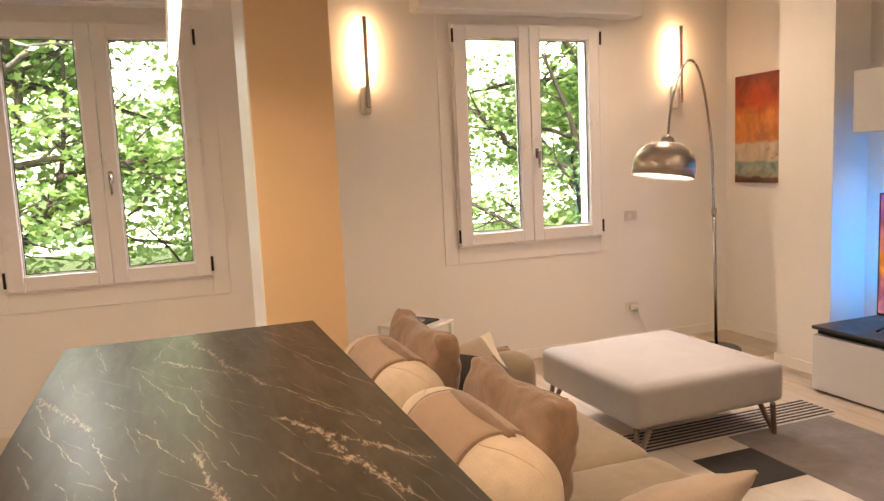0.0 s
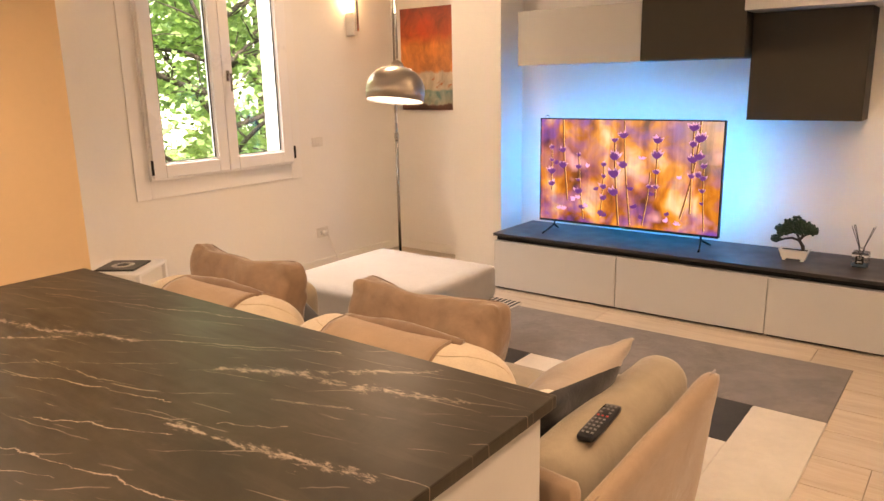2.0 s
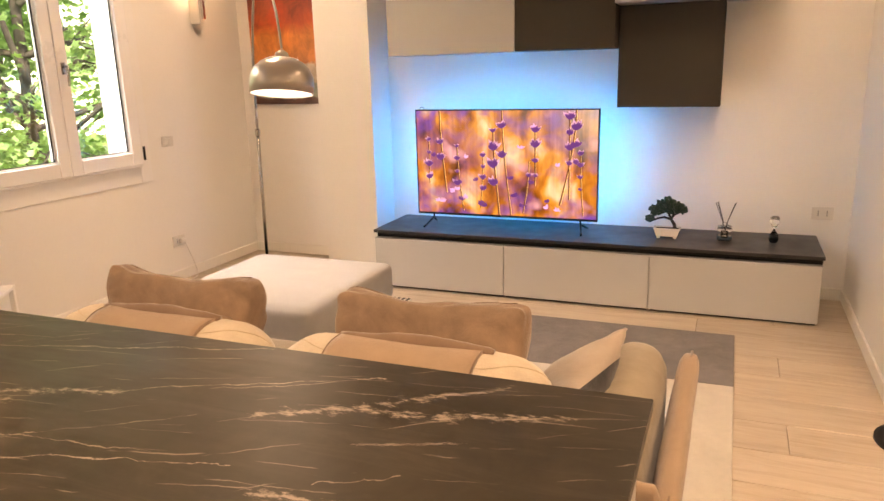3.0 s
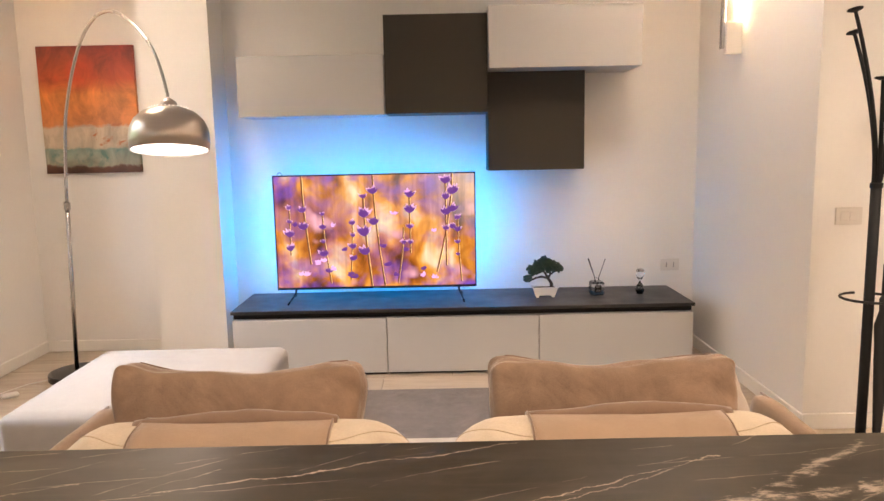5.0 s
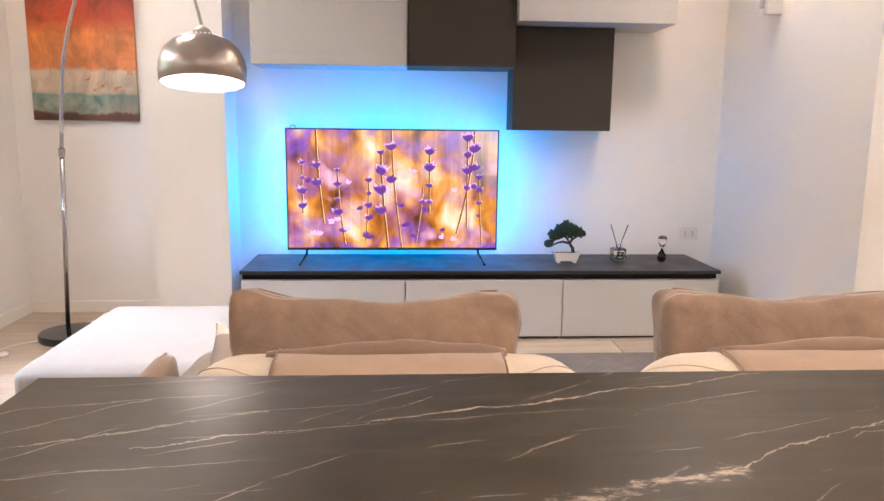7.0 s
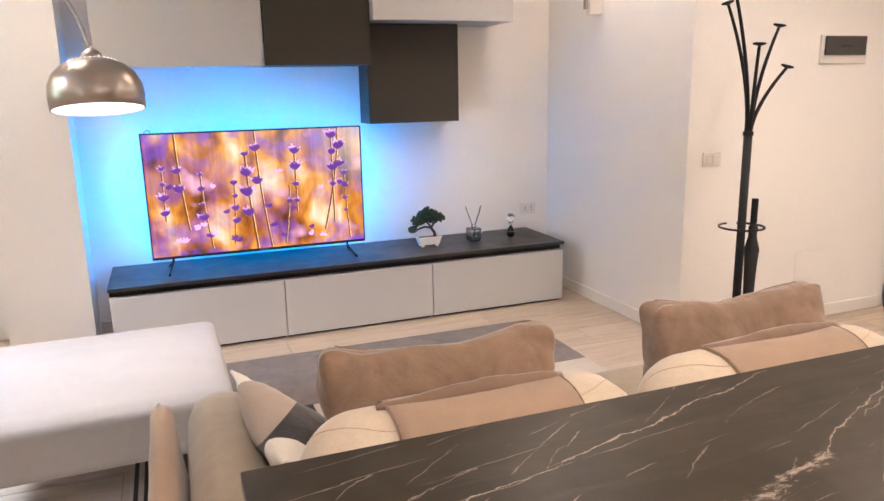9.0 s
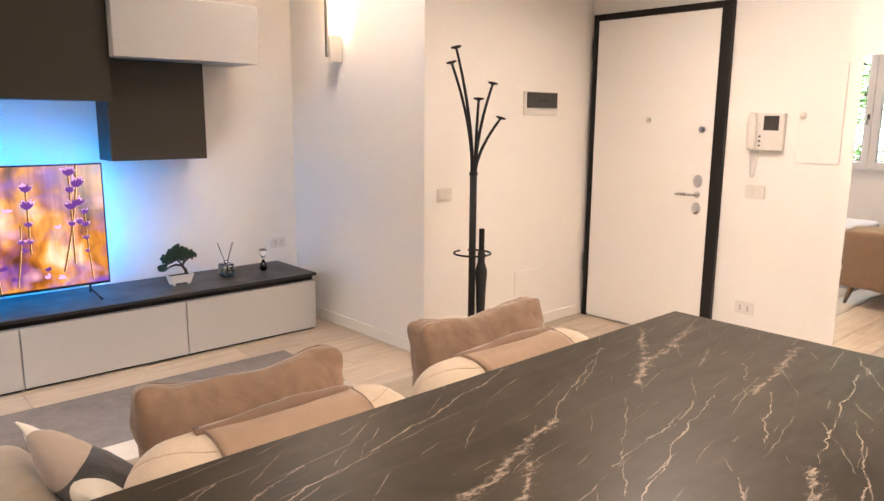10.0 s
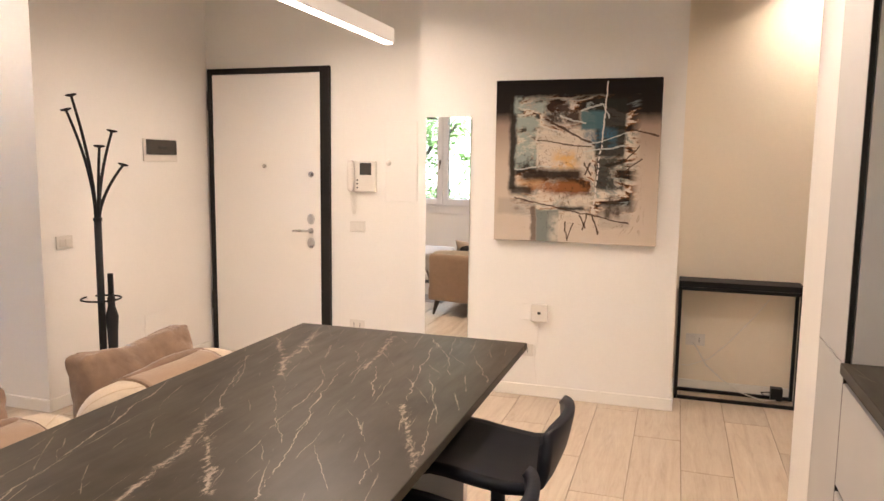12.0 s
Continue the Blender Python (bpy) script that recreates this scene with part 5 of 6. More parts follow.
# ---- arc floor lamp ----
al = thing("arc_floor_lamp", (3.41, 6.065, 0), "tall arched floor lamp with brushed steel dome shade, lit", "floor lamp")
part("base", lathe([(0.0, 0.0), (0.184, 0.0), (0.188, 0.006), (0.188, 0.034), (0.182, 0.040), (0.0, 0.042)], 56, None, (-0.07, -0.10, 0)), surface("black_marble", (0.010, 0.010, 0.011), 0.12, vary=0.3, bumps=0), al, "round glossy black base", smooth=False)
dirx, diry = -1.31, -1.19
L = math.hypot(dirx, diry)
ux, uy = dirx / L, diry / L
part("pole", tube([(0.021, -0.020, 0.04), (0.116 * ux + 0.02, 0.116 * uy - 0.019, 1.02)], 0.0125, 14), M_POLE, al, "straight polished tube", smooth=True)
part("joint", tube([(0.115 * ux + 0.02, 0.115 * uy - 0.019, 1.01), (0.120 * ux + 0.02, 0.120 * uy - 0.019, 1.055)], 0.018, 14), M_POLE, al)
arcp = [(0.118, 1.04), (0.17, 1.28), (0.236, 1.485), (0.288, 1.575), (0.40, 1.705), (0.52, 1.81), (0.64, 1.89), (0.777, 1.95), (0.936, 1.985), (1.10, 1.985), (1.25, 1.955), (1.38, 1.905), (1.52, 1.835), (1.64, 1.748), (1.71, 1.66), (1.762, 1.555)]
fine = []
for i in range(len(arcp) - 1):
    p0, p1, p2, p3 = (Vector(arcp[max(0, min(len(arcp) - 1, i + k))]) for k in (-1, 0, 1, 2))
    for k in range(5):
        t = k / 5
        fine.append(0.5 * ((2 * p1) + (p2 - p0) * t + (2 * p0 - 5 * p1 + 4 * p2 - p3) * t * t + (3 * p1 - p0 - 3 * p2 + p3) * t ** 3))
fine.append(Vector(arcp[-1]))
part("arc", tube([(p[0] * ux + 0.021 * max(0, 1 - p[0] / 1.762), p[0] * uy - 0.020 * max(0, 1 - p[0] / 1.762), p[1]) for p in fine], [0.010 - 0.004 * i / len(fine) for i in range(len(fine))], 12), M_POLE, al, "long thin polished arc", smooth=True)
SX, SY = 1.765 * ux, 1.765 * uy
shade = part("shade", lathe([(0.03, 0.168), (0.065, 0.163), (0.105, 0.146), (0.135, 0.118), (0.152, 0.082), (0.156, 0.045), (0.153, 0.0), (0.149, 0.0), (0.151, 0.045), (0.147, 0.080), (0.131, 0.114), (0.10, 0.141), (0.03, 0.162)], 64), M_STEEL, al, "brushed steel dome shade", smooth=True, loc=(SX, SY, 1.342))
tilt = Matrix.Rotation(radians(10), 3, Vector((-0.15, 1, 0)).normalized())
shade.matrix_basis = Matrix.LocRotScale(Vector((SX, SY, 1.552)) - tilt @ Vector((0, 0, 0.205 * 1.06)), tilt.to_quaternion(), Vector((1.0, 1.0, 1.04)))
part("shade_lining", lathe([(0.028, 0.160), (0.098, 0.139), (0.129, 0.112), (0.1455, 0.079), (0.1495, 0.045), (0.1478, 0.001)], 48), surface("white_enamel", (0.85, 0.83, 0.78), 0.4, vary=0.01, bumps=0), shade, "white inside of the shade", smooth=True)
part("diffuser", lathe([(0.0, 0.006), (0.10, 0.007), (0.1475, 0.010)], 48), M_SHADEIN, shade, "glowing white diffuser disc")
part("cap", lathe([(0.034, 0.163), (0.036, 0.175), (0.030, 0.190), (0.018, 0.198), (0.008, 0.205), (0.0, 0.205)], 28), M_STEEL, shade, smooth=True)
bm = bmesh.new()
for k in range(32):
    a = 2 * math.pi * k / 32
    bmesh.ops.create_icosphere(bm, subdivisions=1, radius=0.0017, matrix=Matrix.Translation((0.078 * math.cos(a), 0.078 * math.sin(a), 0.1605)))
part("vent_holes", bm, M_SHADEIN, shade, "ring of small bright vent holes")
wire = tube([(3.30, 6.10, 0.006), (3.2, 6.22, 0.005), (3.0, 6.30, 0.005), (2.95, 6.38, 0.005), (3.08, 6.42, 0.006), (3.115, 6.445, 0.05), (3.095, 6.458, 0.14), (3.055, 6.462, 0.24), (3.03, 6.462, 0.286)], 0.003, 6)
tagged(part("cable", wire, M_WIRE), "white lamp cable from the socket to the floor", "cable")
tagged(part("plug", soft(0.05, 0.028, 0.036, 0.008, 0.002, 6), M_WIRE, smooth=True, loc=(3.012, 6.4585, 0.288)), "small pale plug in the wall socket", "plug")
tagged(part("foot_switch", soft(0.05, 0.085, 0.022, 0.01, 0.002, 6), M_WIRE, smooth=True, loc=(2.99, 6.20, 0.012), rot=(0, 0, 40)), "small inline foot switch on the floor", "foot switch")

# ---- ottoman ----
ot = thing("ottoman", (2.087, 4.982, 0), "large square ottoman in pale grey-beige cloth on thin angled metal legs", "ottoman", rz=0.6)
part("cushion", soft(0.905, 0.895, 0.205, 0.04, 0.006, 18, 0.002, 1.0), M_OTTO, ot, "pale grey-beige upholstered block", smooth=True, loc=(0, 0, 0.2875))
M_LEG = surface("taupe_metal", (0.15, 0.11, 0.085), 0.5, metal=0.3, vary=0.1, bumps=0.02)


def strap_leg(parent, x, y, dx, dy, top):
    """A flat metal leg bent in a V: two straps that meet on the floor."""
    bm = bmesh.new()
    for k in (-1, 1):
        px, py = x - dx * 0.02 + (0.05 * k if abs(dy) > abs(dx) else 0.0), y - dy * 0.02 + (0.05 * k if abs(dx) >= abs(dy) else 0.0)
        tube([(px - dx * 0.02, py - dy * 0.02, top), (x + dx * 0.03, y + dy * 0.03, 0.012), (x + dx * 0.035, y + dy * 0.035, 0.0)], [0.014, 0.012, 0.010], 8, bm)
    part("leg", bm, M_LEG, parent, "V-shaped thin metal leg")


for sx in (-1, 1):
    for sy in (-1, 1):
        strap_leg(ot, sx * 0.40, sy * 0.40, sx * 0.7, sy * 0.2, 0.190)

from mathutils.bvhtree import BVHTree

# ---- sofa ----
so = thing("sofa", (0.73, 3.815, 0), "tan suede two-seat sofa with cream back cushions, facing the television", "sofa")
# local: x from back (-) to front (+), y along the seat
part("base", box(-0.44, 0.42, -0.88, 0.88, 0.15, 0.29, 0.02, 2), M_SUEDE_BACK, so, "tan suede seat base")
for s in (-1, 1):
    part("seat_cushion", soft(0.74, 0.70, 0.17, 0.05, 0.02, 16, 0.005, 3.0 + s), M_SEAT, so, "beige cloth seat cushion", smooth=True, loc=(0.11, s * 0.352, 0.365))
part("back_panel", soft(0.06, 1.84, 0.52, 0.03, 0.004, 14, 0.003, 9), M_SUEDE_BACK, so, "tan suede outer back", smooth=True, loc=(-0.445, 0, 0.40))
for s in (-1, 1):
    def arm_shape(q, s=s):
        k = (q.x + 0.44) / 0.88
        return Vector((q.x, q.y + s * 0.03 * (q.z / 0.25), q.z - 0.015 * (1 - k)))
    ap = part("arm_panel", soft(0.86, 0.055, 0.46, 0.024, 0.008, 16, 0.004, 5 + s, arm_shape), M_SUEDE_BACK, so, "tan suede outer arm panel with a seam", smooth=True, loc=(-0.04, s * 0.905, 0.385))
    seam = tube([(-0.42 + 0.84 * k / 16, s * 0.03, 0.229 - 0.015 * (1 - k / 16)) for k in range(17)], 0.004, 6)
    part("piping", seam, M_SUEDE_DARKENED, ap, "darker piping along the edge", smooth=True)
    part("arm_pad", soft(0.80, 0.165, 0.30, 0.075, 0.012, 16, 0.004, 7 + s), M_SEAT, so, "beige cloth arm pad, rounded", smooth=True, loc=(0.02, s * 0.785, 0.480))


def press(bm, pts, way, out=0.001):
    """The points moved along way on to the surface of bm."""
    tree_ = BVHTree.FromBMesh(bm)
    res = []
    d = Vector(way)
    for p in pts:
        hit = tree_.ray_cast(Vector(p) - d * 0.6, d)[0]
        if hit is not None:
            res.append(hit - d * out)
    return res


def headrest_shape(q, seed):
    """A slack head cushion: dips in the middle of its top, narrower at its foot."""
    u, w = q.x / 0.245, q.z / 0.135
    q = q.copy()
    if w > -0.2:
        q.z -= 0.030 * max(0, 1 - u * u) ** 1.3 * (w + 0.2) / 1.2
    if w > 0:
        q.z += 0.016 * abs(u) ** 8 * w
        q.x *= 1 + 0.03 * abs(u) ** 6 * w
    q.z += 0.010 * noise.noise(Vector((q.x * 6, seed, 0)))
    q.x *= 1 - 0.10 * (1 - w) * 0.5 * (1 if u > 0 else 0.6)
    fold = math.sin((q.z * 38 + abs(u) * 5 + seed) + 2.2 * noise.noise(q * 7)) * max(0, abs(u) - 0.35) * 0.012
    q.y *= 1.12 - 0.30 * (w + 1)
    q.y += math.copysign(fold, q.y)
    q.y += 0.012 * noise.noise(Vector((q.x * 7, q.z * 9, seed * 3)))
    return q


for s in (-1, 1):
    cy = s * 0.357
    bmc = soft(0.23, 0.66, 0.40, 0.10, 0.012, 22, 0.005, 11 + s, freq=4)
    lines = []
    for e in (-1, 1):
        arc = [(-0.055 + 0.10 * (k / 14) ** 2, e * (0.165 + 0.150 * k / 14), 0.0) for k in range(15)]
        lines.append(press(bmc, arc, (0, 0, -1)))
    bc = part("back_cushion", bmc, M_CREAM, so, "plump cream boucle back cushion", smooth=True, loc=(-0.345, cy, 0.625))
    for ln in lines:
        if len(ln) > 3:
            part("seam", tube(ln, 0.0010, 6), M_SEAM, bc, "stitched seam")
    bmw = soft(0.244, 0.66, 0.414, 0.105, 0.012, 22, 0.004, 11 + s, lambda q: Vector((q.x, max(-0.178, min(0.178, q.y)), q.z)), 4)
    edges = []
    for e in (-1, 1):
        ring = [Vector((0, e * 0.176, 0.09)) + Vector((math.cos(a), 0, math.sin(a))) * 0.4 for a in [math.pi * k / 18 for k in range(19)]]
        tr = BVHTree.FromBMesh(bmw)
        edge = []
        for p in ring:
            c = Vector((0, e * 0.176, 0.09))
            h = tr.ray_cast(p, (c - p).normalized())[0]
            if h is not None:
                edge.append(h)
        edges.append(edge)
    wr = part("suede_wrap", bmw, M_SUEDE_BACK, so, "tan suede sleeve over the middle of the back cushion", smooth=True, loc=(-0.345, cy, 0.624))
    for edge in edges:
        if len(edge) > 3:
            part("edge_seam", tube(edge, 0.0018, 6), M_SUEDE_DARKENED, wr, "rolled edge seam", smooth=True)
    bmh = soft(0.468, 0.135, 0.265, 0.030, 0.016, 30, 0.009, 21 + s, lambda q, s=s: headrest_shape(q, 2.0 + s), 9)
    pipe = []
    tr = BVHTree.FromBMesh(bmh)
    for k in range(27):
        h = tr.ray_cast(Vector((-0.210 + 0.420 * k / 26, 0.022, 0.5)), Vector((0, 0, -1)))[0]
        if h is not None:
            pipe.append(h)
    hr = part("headrest", bmh, M_SUEDE, so, "tan suede headrest cushion, creased, hung over the back", smooth=True, loc=(-0.225, s * 0.369 + 0.010, 0.778), rot=(-8, 0, -90))
    part("piping", tube(pipe, 0.0028, 6), M_SUEDE_DARKENED, hr, "piped top edge", smooth=True)
    roll = []
    for k in range(19):
        t = k / 18
        roll.append((-0.334 + 0.012 * abs(2 * t - 1) ** 2, s * 0.365 - 0.19 + 0.375 * t, 0.829 + 0.012 * math.sin(math.pi * min(1, t * 1.15)) + 0.003 * noise.noise(Vector((t * 6, s, 0)))))
    part("flap_roll", tube(roll, [0.006 + 0.0125 * math.sin(math.pi * min(1, max(0, (k + 1.2) / 20))) ** 0.4 + 0.002 * noise.noise(Vector((k * 0.7, s, 3))) for k in range(19)], 12), M_SUEDE_DARKENED, so, "rolled suede flap at the foot of the headrest", smooth=True)
    part("zip_pull", tube([(-0.350, cy + 0.160, 0.826), (-0.342, cy + 0.140, 0.830)], 0.003, 6), M_SUEDE_DARKENED, so, "small metal zip pull")
for sx in (-0.38, 0.36):
    for sy in (-0.82, 0.82):
        strap_leg(so, sx, sy, math.copysign(0.5, sx), math.copysign(0.3, sy), 0.15)


def patched_cloth(name, black, cream, edge=None):
    """Cushion cloth sewn from three colours. Each of black, cream and edge is (kx, ky, kz, limit): the field where kx x + ky y + kz z is under the limit."""
    m, nt, b = nodes_of(name)
    tc = nt.nodes.new("ShaderNodeTexCoord")
    sp = nt.nodes.new("ShaderNodeSeparateXYZ")
    nt.links.new(tc.outputs["Object"], sp.inputs[0])

    def field(k):
        d = calc(nt, "MULTIPLY_ADD", sp.outputs[0], k[0], calc(nt, "MULTIPLY_ADD", sp.outputs[1], k[1], calc(nt, "MULTIPLY", sp.outputs[2], k[2])))
        return calc(nt, "LESS_THAN", d, k[3])
    col = mixc(nt, field(cream), (0.34, 0.27, 0.215), (0.68, 0.63, 0.54))
    col = mixc(nt, field(black), col, (0.016, 0.014, 0.014))
    if edge:
        col = mixc(nt, field(edge), col, (0.68, 0.63, 0.54))
    weave = ramp(nt, tex_noise(nt, tc.outputs["Object"], 500, 2), [(0.3, grey(0.88)), (0.7, grey(1.08))])
    nt.links.new(mixc(nt, 1.0, col, weave, "MULTIPLY"), b.inputs["Base Color"])
    b.inputs["Roughness"].default_value = 0.85
    b.inputs["Sheen Weight"].default_value = 0.2
    bump(nt, b, tex_noise(nt, tc.outputs["Object"], 14, 5, 0.6, 0.5), 0.4, 0.01)
    return m


M_CUSH_A = patched_cloth("cushion_black_cream_beige", (1.0, 5.0, 0.0, -0.03), (1.0, 0.0, 0.0, -0.13))
M_CUSH_B = patched_cloth("cushion_beige_cream_black", (1.0, 0.0, 1.5, 0.20), (-1.0, 0.0, 0.0, -0.14), (1.0, 0.0, -0.6, -0.20))
ca = part("scatter_cushion", pillow(0.405, 0.405, 0.165, 0.10, 22, 0.008, 31), M_CUSH_A, smooth=True)
ca.matrix_basis = pose(0.75, 3.20, 0.560, 42) @ pose(0, 0, 0, 0, -12, 0)
tagged(ca, "square beige, cream and black cushion leaning on the sofa arm", "cushion", "scatter cushions")
cb = part("scatter_cushion", pillow(0.405, 0.405, 0.145, 0.10, 22, 0.008, 37), M_CUSH_B, smooth=True)
cb.matrix_basis = pose(0.79, 4.42, 0.562, -42) @ pose(0, 0, 0, 0, -12, 0)
tagged(cb, "square beige, cream and black cushion in the sofa's corner", "cushion", "scatter cushions")

# remote control on the arm
rc = thing("remote_control", (0.575, 2.985, 0.634), "slim black television remote with small keys, lying on the sofa arm", "remote control", rz=4)
part("body", soft(0.19, 0.044, 0.018, 0.008, 0.001, 8), M_SCREENFR, rc, smooth=True, loc=(0, 0, 0.010))
M_KEY = surface("grey_keys", (0.16, 0.16, 0.16), 0.5, vary=0.1, bumps=0)
M_KEYRED = surface("red_keys", (0.45, 0.04, 0.03), 0.5, vary=0.1, bumps=0)
for i in range(9):
    for j in range(3):
        if i == 6 and j == 1:
            continue
        part("key", box(-0.082 + i * 0.019, -0.074 + i * 0.019, -0.0145 + j * 0.011, -0.0080 + j * 0.011, 0.0185, 0.0210, 0.001, 1), M_KEYRED if i == 5 else M_KEY, rc)

# ---- side table with a dark tray ----
st = thing("side_table", (1.08, 6.0, 0), "small square white side table", "side table", rz=34)
part("top", box(-0.17, 0.17, -0.17, 0.17, 0.475, 0.492, 0.003, 1), M_TRIM, st)
for sx in (-0.155, 0.155):
    for sy in (-0.155, 0.155):
        part("leg", box(sx - 0.012, sx + 0.012, sy - 0.012, sy + 0.012, 0, 0.475, 0.002, 1), M_TRIM, st)
wp = thing("wireless_speaker_plate", (1.08, 6.0, 0.492), "flat dark grey square dish on the side table", "dish", rz=35)
part("plate", box(-0.107, 0.107, -0.107, 0.107, 0.0, 0.010, 0.003, 2), M_DARKTOP, wp)
part("ring", lathe([(0.03, 0.010), (0.055, 0.012), (0.060, 0.010)], 28), M_CHROME, wp, smooth=True)

# ---- rug ----
rug = thing("rug", (2.2, 4.1, 0), "patchwork rug with taupe, cream and black blocks and a striped band", "rug")


def rug_patch(nm, x0, x1, y0, y1, mat, label, lift=0.0):
    bm = box(x0 - 2.2, x1 - 2.2, y0 - 4.1, y1 - 4.1, 0.001, 0.010 + lift, 0.003, 1)
    part(nm, bm, mat, rug, label)


rug_patch("taupe_block", 2.28, 2.96, 2.735, 4.655, M_RUG_TAUPE, "long taupe block")
rug_patch("cream_block", 1.20, 2.28, 2.735, 3.03, M_RUG_CREAM, "cream block")
rug_patch("black_block", 1.88, 2.28, 3.03, 3.33, M_RUG_BLACK, "black block")
rug_patch("cream_block", 1.20, 1.88, 3.03, 3.50, M_RUG_CREAM, "cream block")
rug_patch("cream_block", 1.88, 2.28, 3.33, 3.50, M_RUG_CREAM, "cream block")
rug_patch("taupe_block", 1.20, 1.70, 3.50, 3.95, M_RUG_TAUPE, "small taupe block")
rug_patch("black_block", 1.70, 2.00, 3.50, 3.95, M_RUG_BLACK, "black block")
rug_patch("cream_block", 2.00, 2.28, 3.50, 4.16, M_RUG_CREAM, "cream block")
rug_patch("cream_block", 1.20, 2.00, 3.95, 4.16, M_RUG_CREAM, "cream block")
rug_patch("cream_block", 1.20, 1.93, 4.16, 4.655, M_RUG_CREAM, "cream block")
rug_patch("black_block", 1.93, 2.28, 4.16, 4.50, M_RUG_BLACK, "black block")
rug_patch("cream_block", 1.93, 2.28, 4.50, 4.655, M_RUG_CREAM, "cream block")
rug_patch("cream_band", 1.20, 3.02, 4.657, 4.91, M_RUG_CREAM, "cream striped band")
for k in range(7):
    yy = 4.672 + k * 0.0345
    part("black_stripe", box(1.22 - 2.2, 3.03 - 2.2, yy - 4.1, yy + 0.015 - 4.1, 0.009, 0.0125), M_RUG_BLACK, rug, "narrow black stripe")

# ---- counter island ----
ic2 = thing("kitchen_island", (-0.22, 3.762, 0), "white kitchen island with open knee space under its overhang", "kitchen island")
part("end_panel", box(-0.24, 0.41, -0.834, -0.784, 0, 0.845, 0.002, 1), M_CAB, ic2, "white end panel")
part("end_panel", box(-0.24, 0.41, 0.784, 0.834, 0, 0.845, 0.002, 1), M_CAB, ic2, "white end panel")
part("body", box(0.0, 0.40, -0.783, 0.783, 0.06, 0.8445, 0.002, 1), M_CAB, ic2)
part("plinth", box(0.03, 0.37, -0.765, 0.765, 0, 0.06), M_BLACKGAP, ic2)
tagged(part("worktop", box(-0.660, 0.211, 2.907, 4.617, 0.8455, 0.870, 0.0025, 2), M_STONE), "thin dark stone worktop with pale veins on the island", "worktop")


# ---- stools ----
def stool(y):
    s = thing("bar_stool", (-0.66, y, 0), "black shell bar stool with a low curved back at the island", "bar stool", "stools at the island")
    prof = [(0.20, 0.590), (0.185, 0.612), (0.15, 0.622), (0.10, 0.618), (0.02, 0.604), (-0.07, 0.594), (-0.13, 0.600), (-0.165, 0.628), (-0.182, 0.672), (-0.192, 0.715), (-0.200, 0.755), (-0.203, 0.780)]

    def f(u, v):
        t = u * (len(prof) - 1)
        i = min(int(t), len(prof) - 2)
        a, b = prof[i], prof[i + 1]
        x, z = a[0] + (b[0] - a[0]) * (t - i), a[1] + (b[1] - a[1]) * (t - i)
        w = 0.20 - 0.035 * max(0, u - 0.8) * 5 - 0.03 * max(0, 0.12 - u) * 8
        k = 2 * v - 1
        back = max(0, u - 0.55) / 0.45
        return Vector((x + back * 0.045 * k * k, k * w, z + (1 - back) * 0.018 * k * k - 0.02 * back * k ** 4))
    shell_part("shell", f, 33, 14, 0.030, M_STOOL, s, "one-piece black seat and back")
    part("column", tube([(0, 0, 0.015), (0, 0, 0.35), (0, 0, 0.58)], 0.022, 20), M_BLACK, s, smooth=True)
    part("foot_disc", lathe([(0.0, 0.018), (0.05, 0.017), (0.19, 0.009), (0.195, 0.004), (0.195, 0.0), (0.0, 0.0)], 40), M_BLACK, s)
    part("foot_ring", tube([(0.13 * math.cos(a), 0.13 * math.sin(a), 0.27) for a in [2 * math.pi * k / 28 for k in range(29)]], 0.009, 8), M_BLACK, s, smooth=True)
    part("ring_arm", tube([(0, 0, 0.27), (0.13, 0, 0.27)], 0.008, 8), M_BLACK, s)
    part("seat_plate", box(-0.08, 0.08, -0.08, 0.08, 0.575, 0.588, 0.003, 1), M_BLACK, s)


stool(3.30)
stool(3.86)

# ---- coat stand with an umbrella ----
cx, cy = 1.972, 2.064
cs = thing("coat_stand", (cx, cy, 0), "black metal coat stand with five branching hooks and an umbrella ring", "coat stand")
part("base", lathe([(0.0, 0.028), (0.03, 0.026), (0.15, 0.016), (0.165, 0.010), (0.165, 0.0), (0.0, 0.0)], 44), M_BLACK, cs, "round black base", smooth=False)
part("pole", tube([(0, 0, 0.02), (0, 0, 1.14)], 0.020, 18), M_BLACK, cs, smooth=True)
part("collar", tube([(0, 0, 1.135), (0, 0, 1.155)], 0.024, 18), M_BLACK, cs)
R = Vector((-0.72, -0.69, 0))
F = Vector((0.69, -0.72, 0))
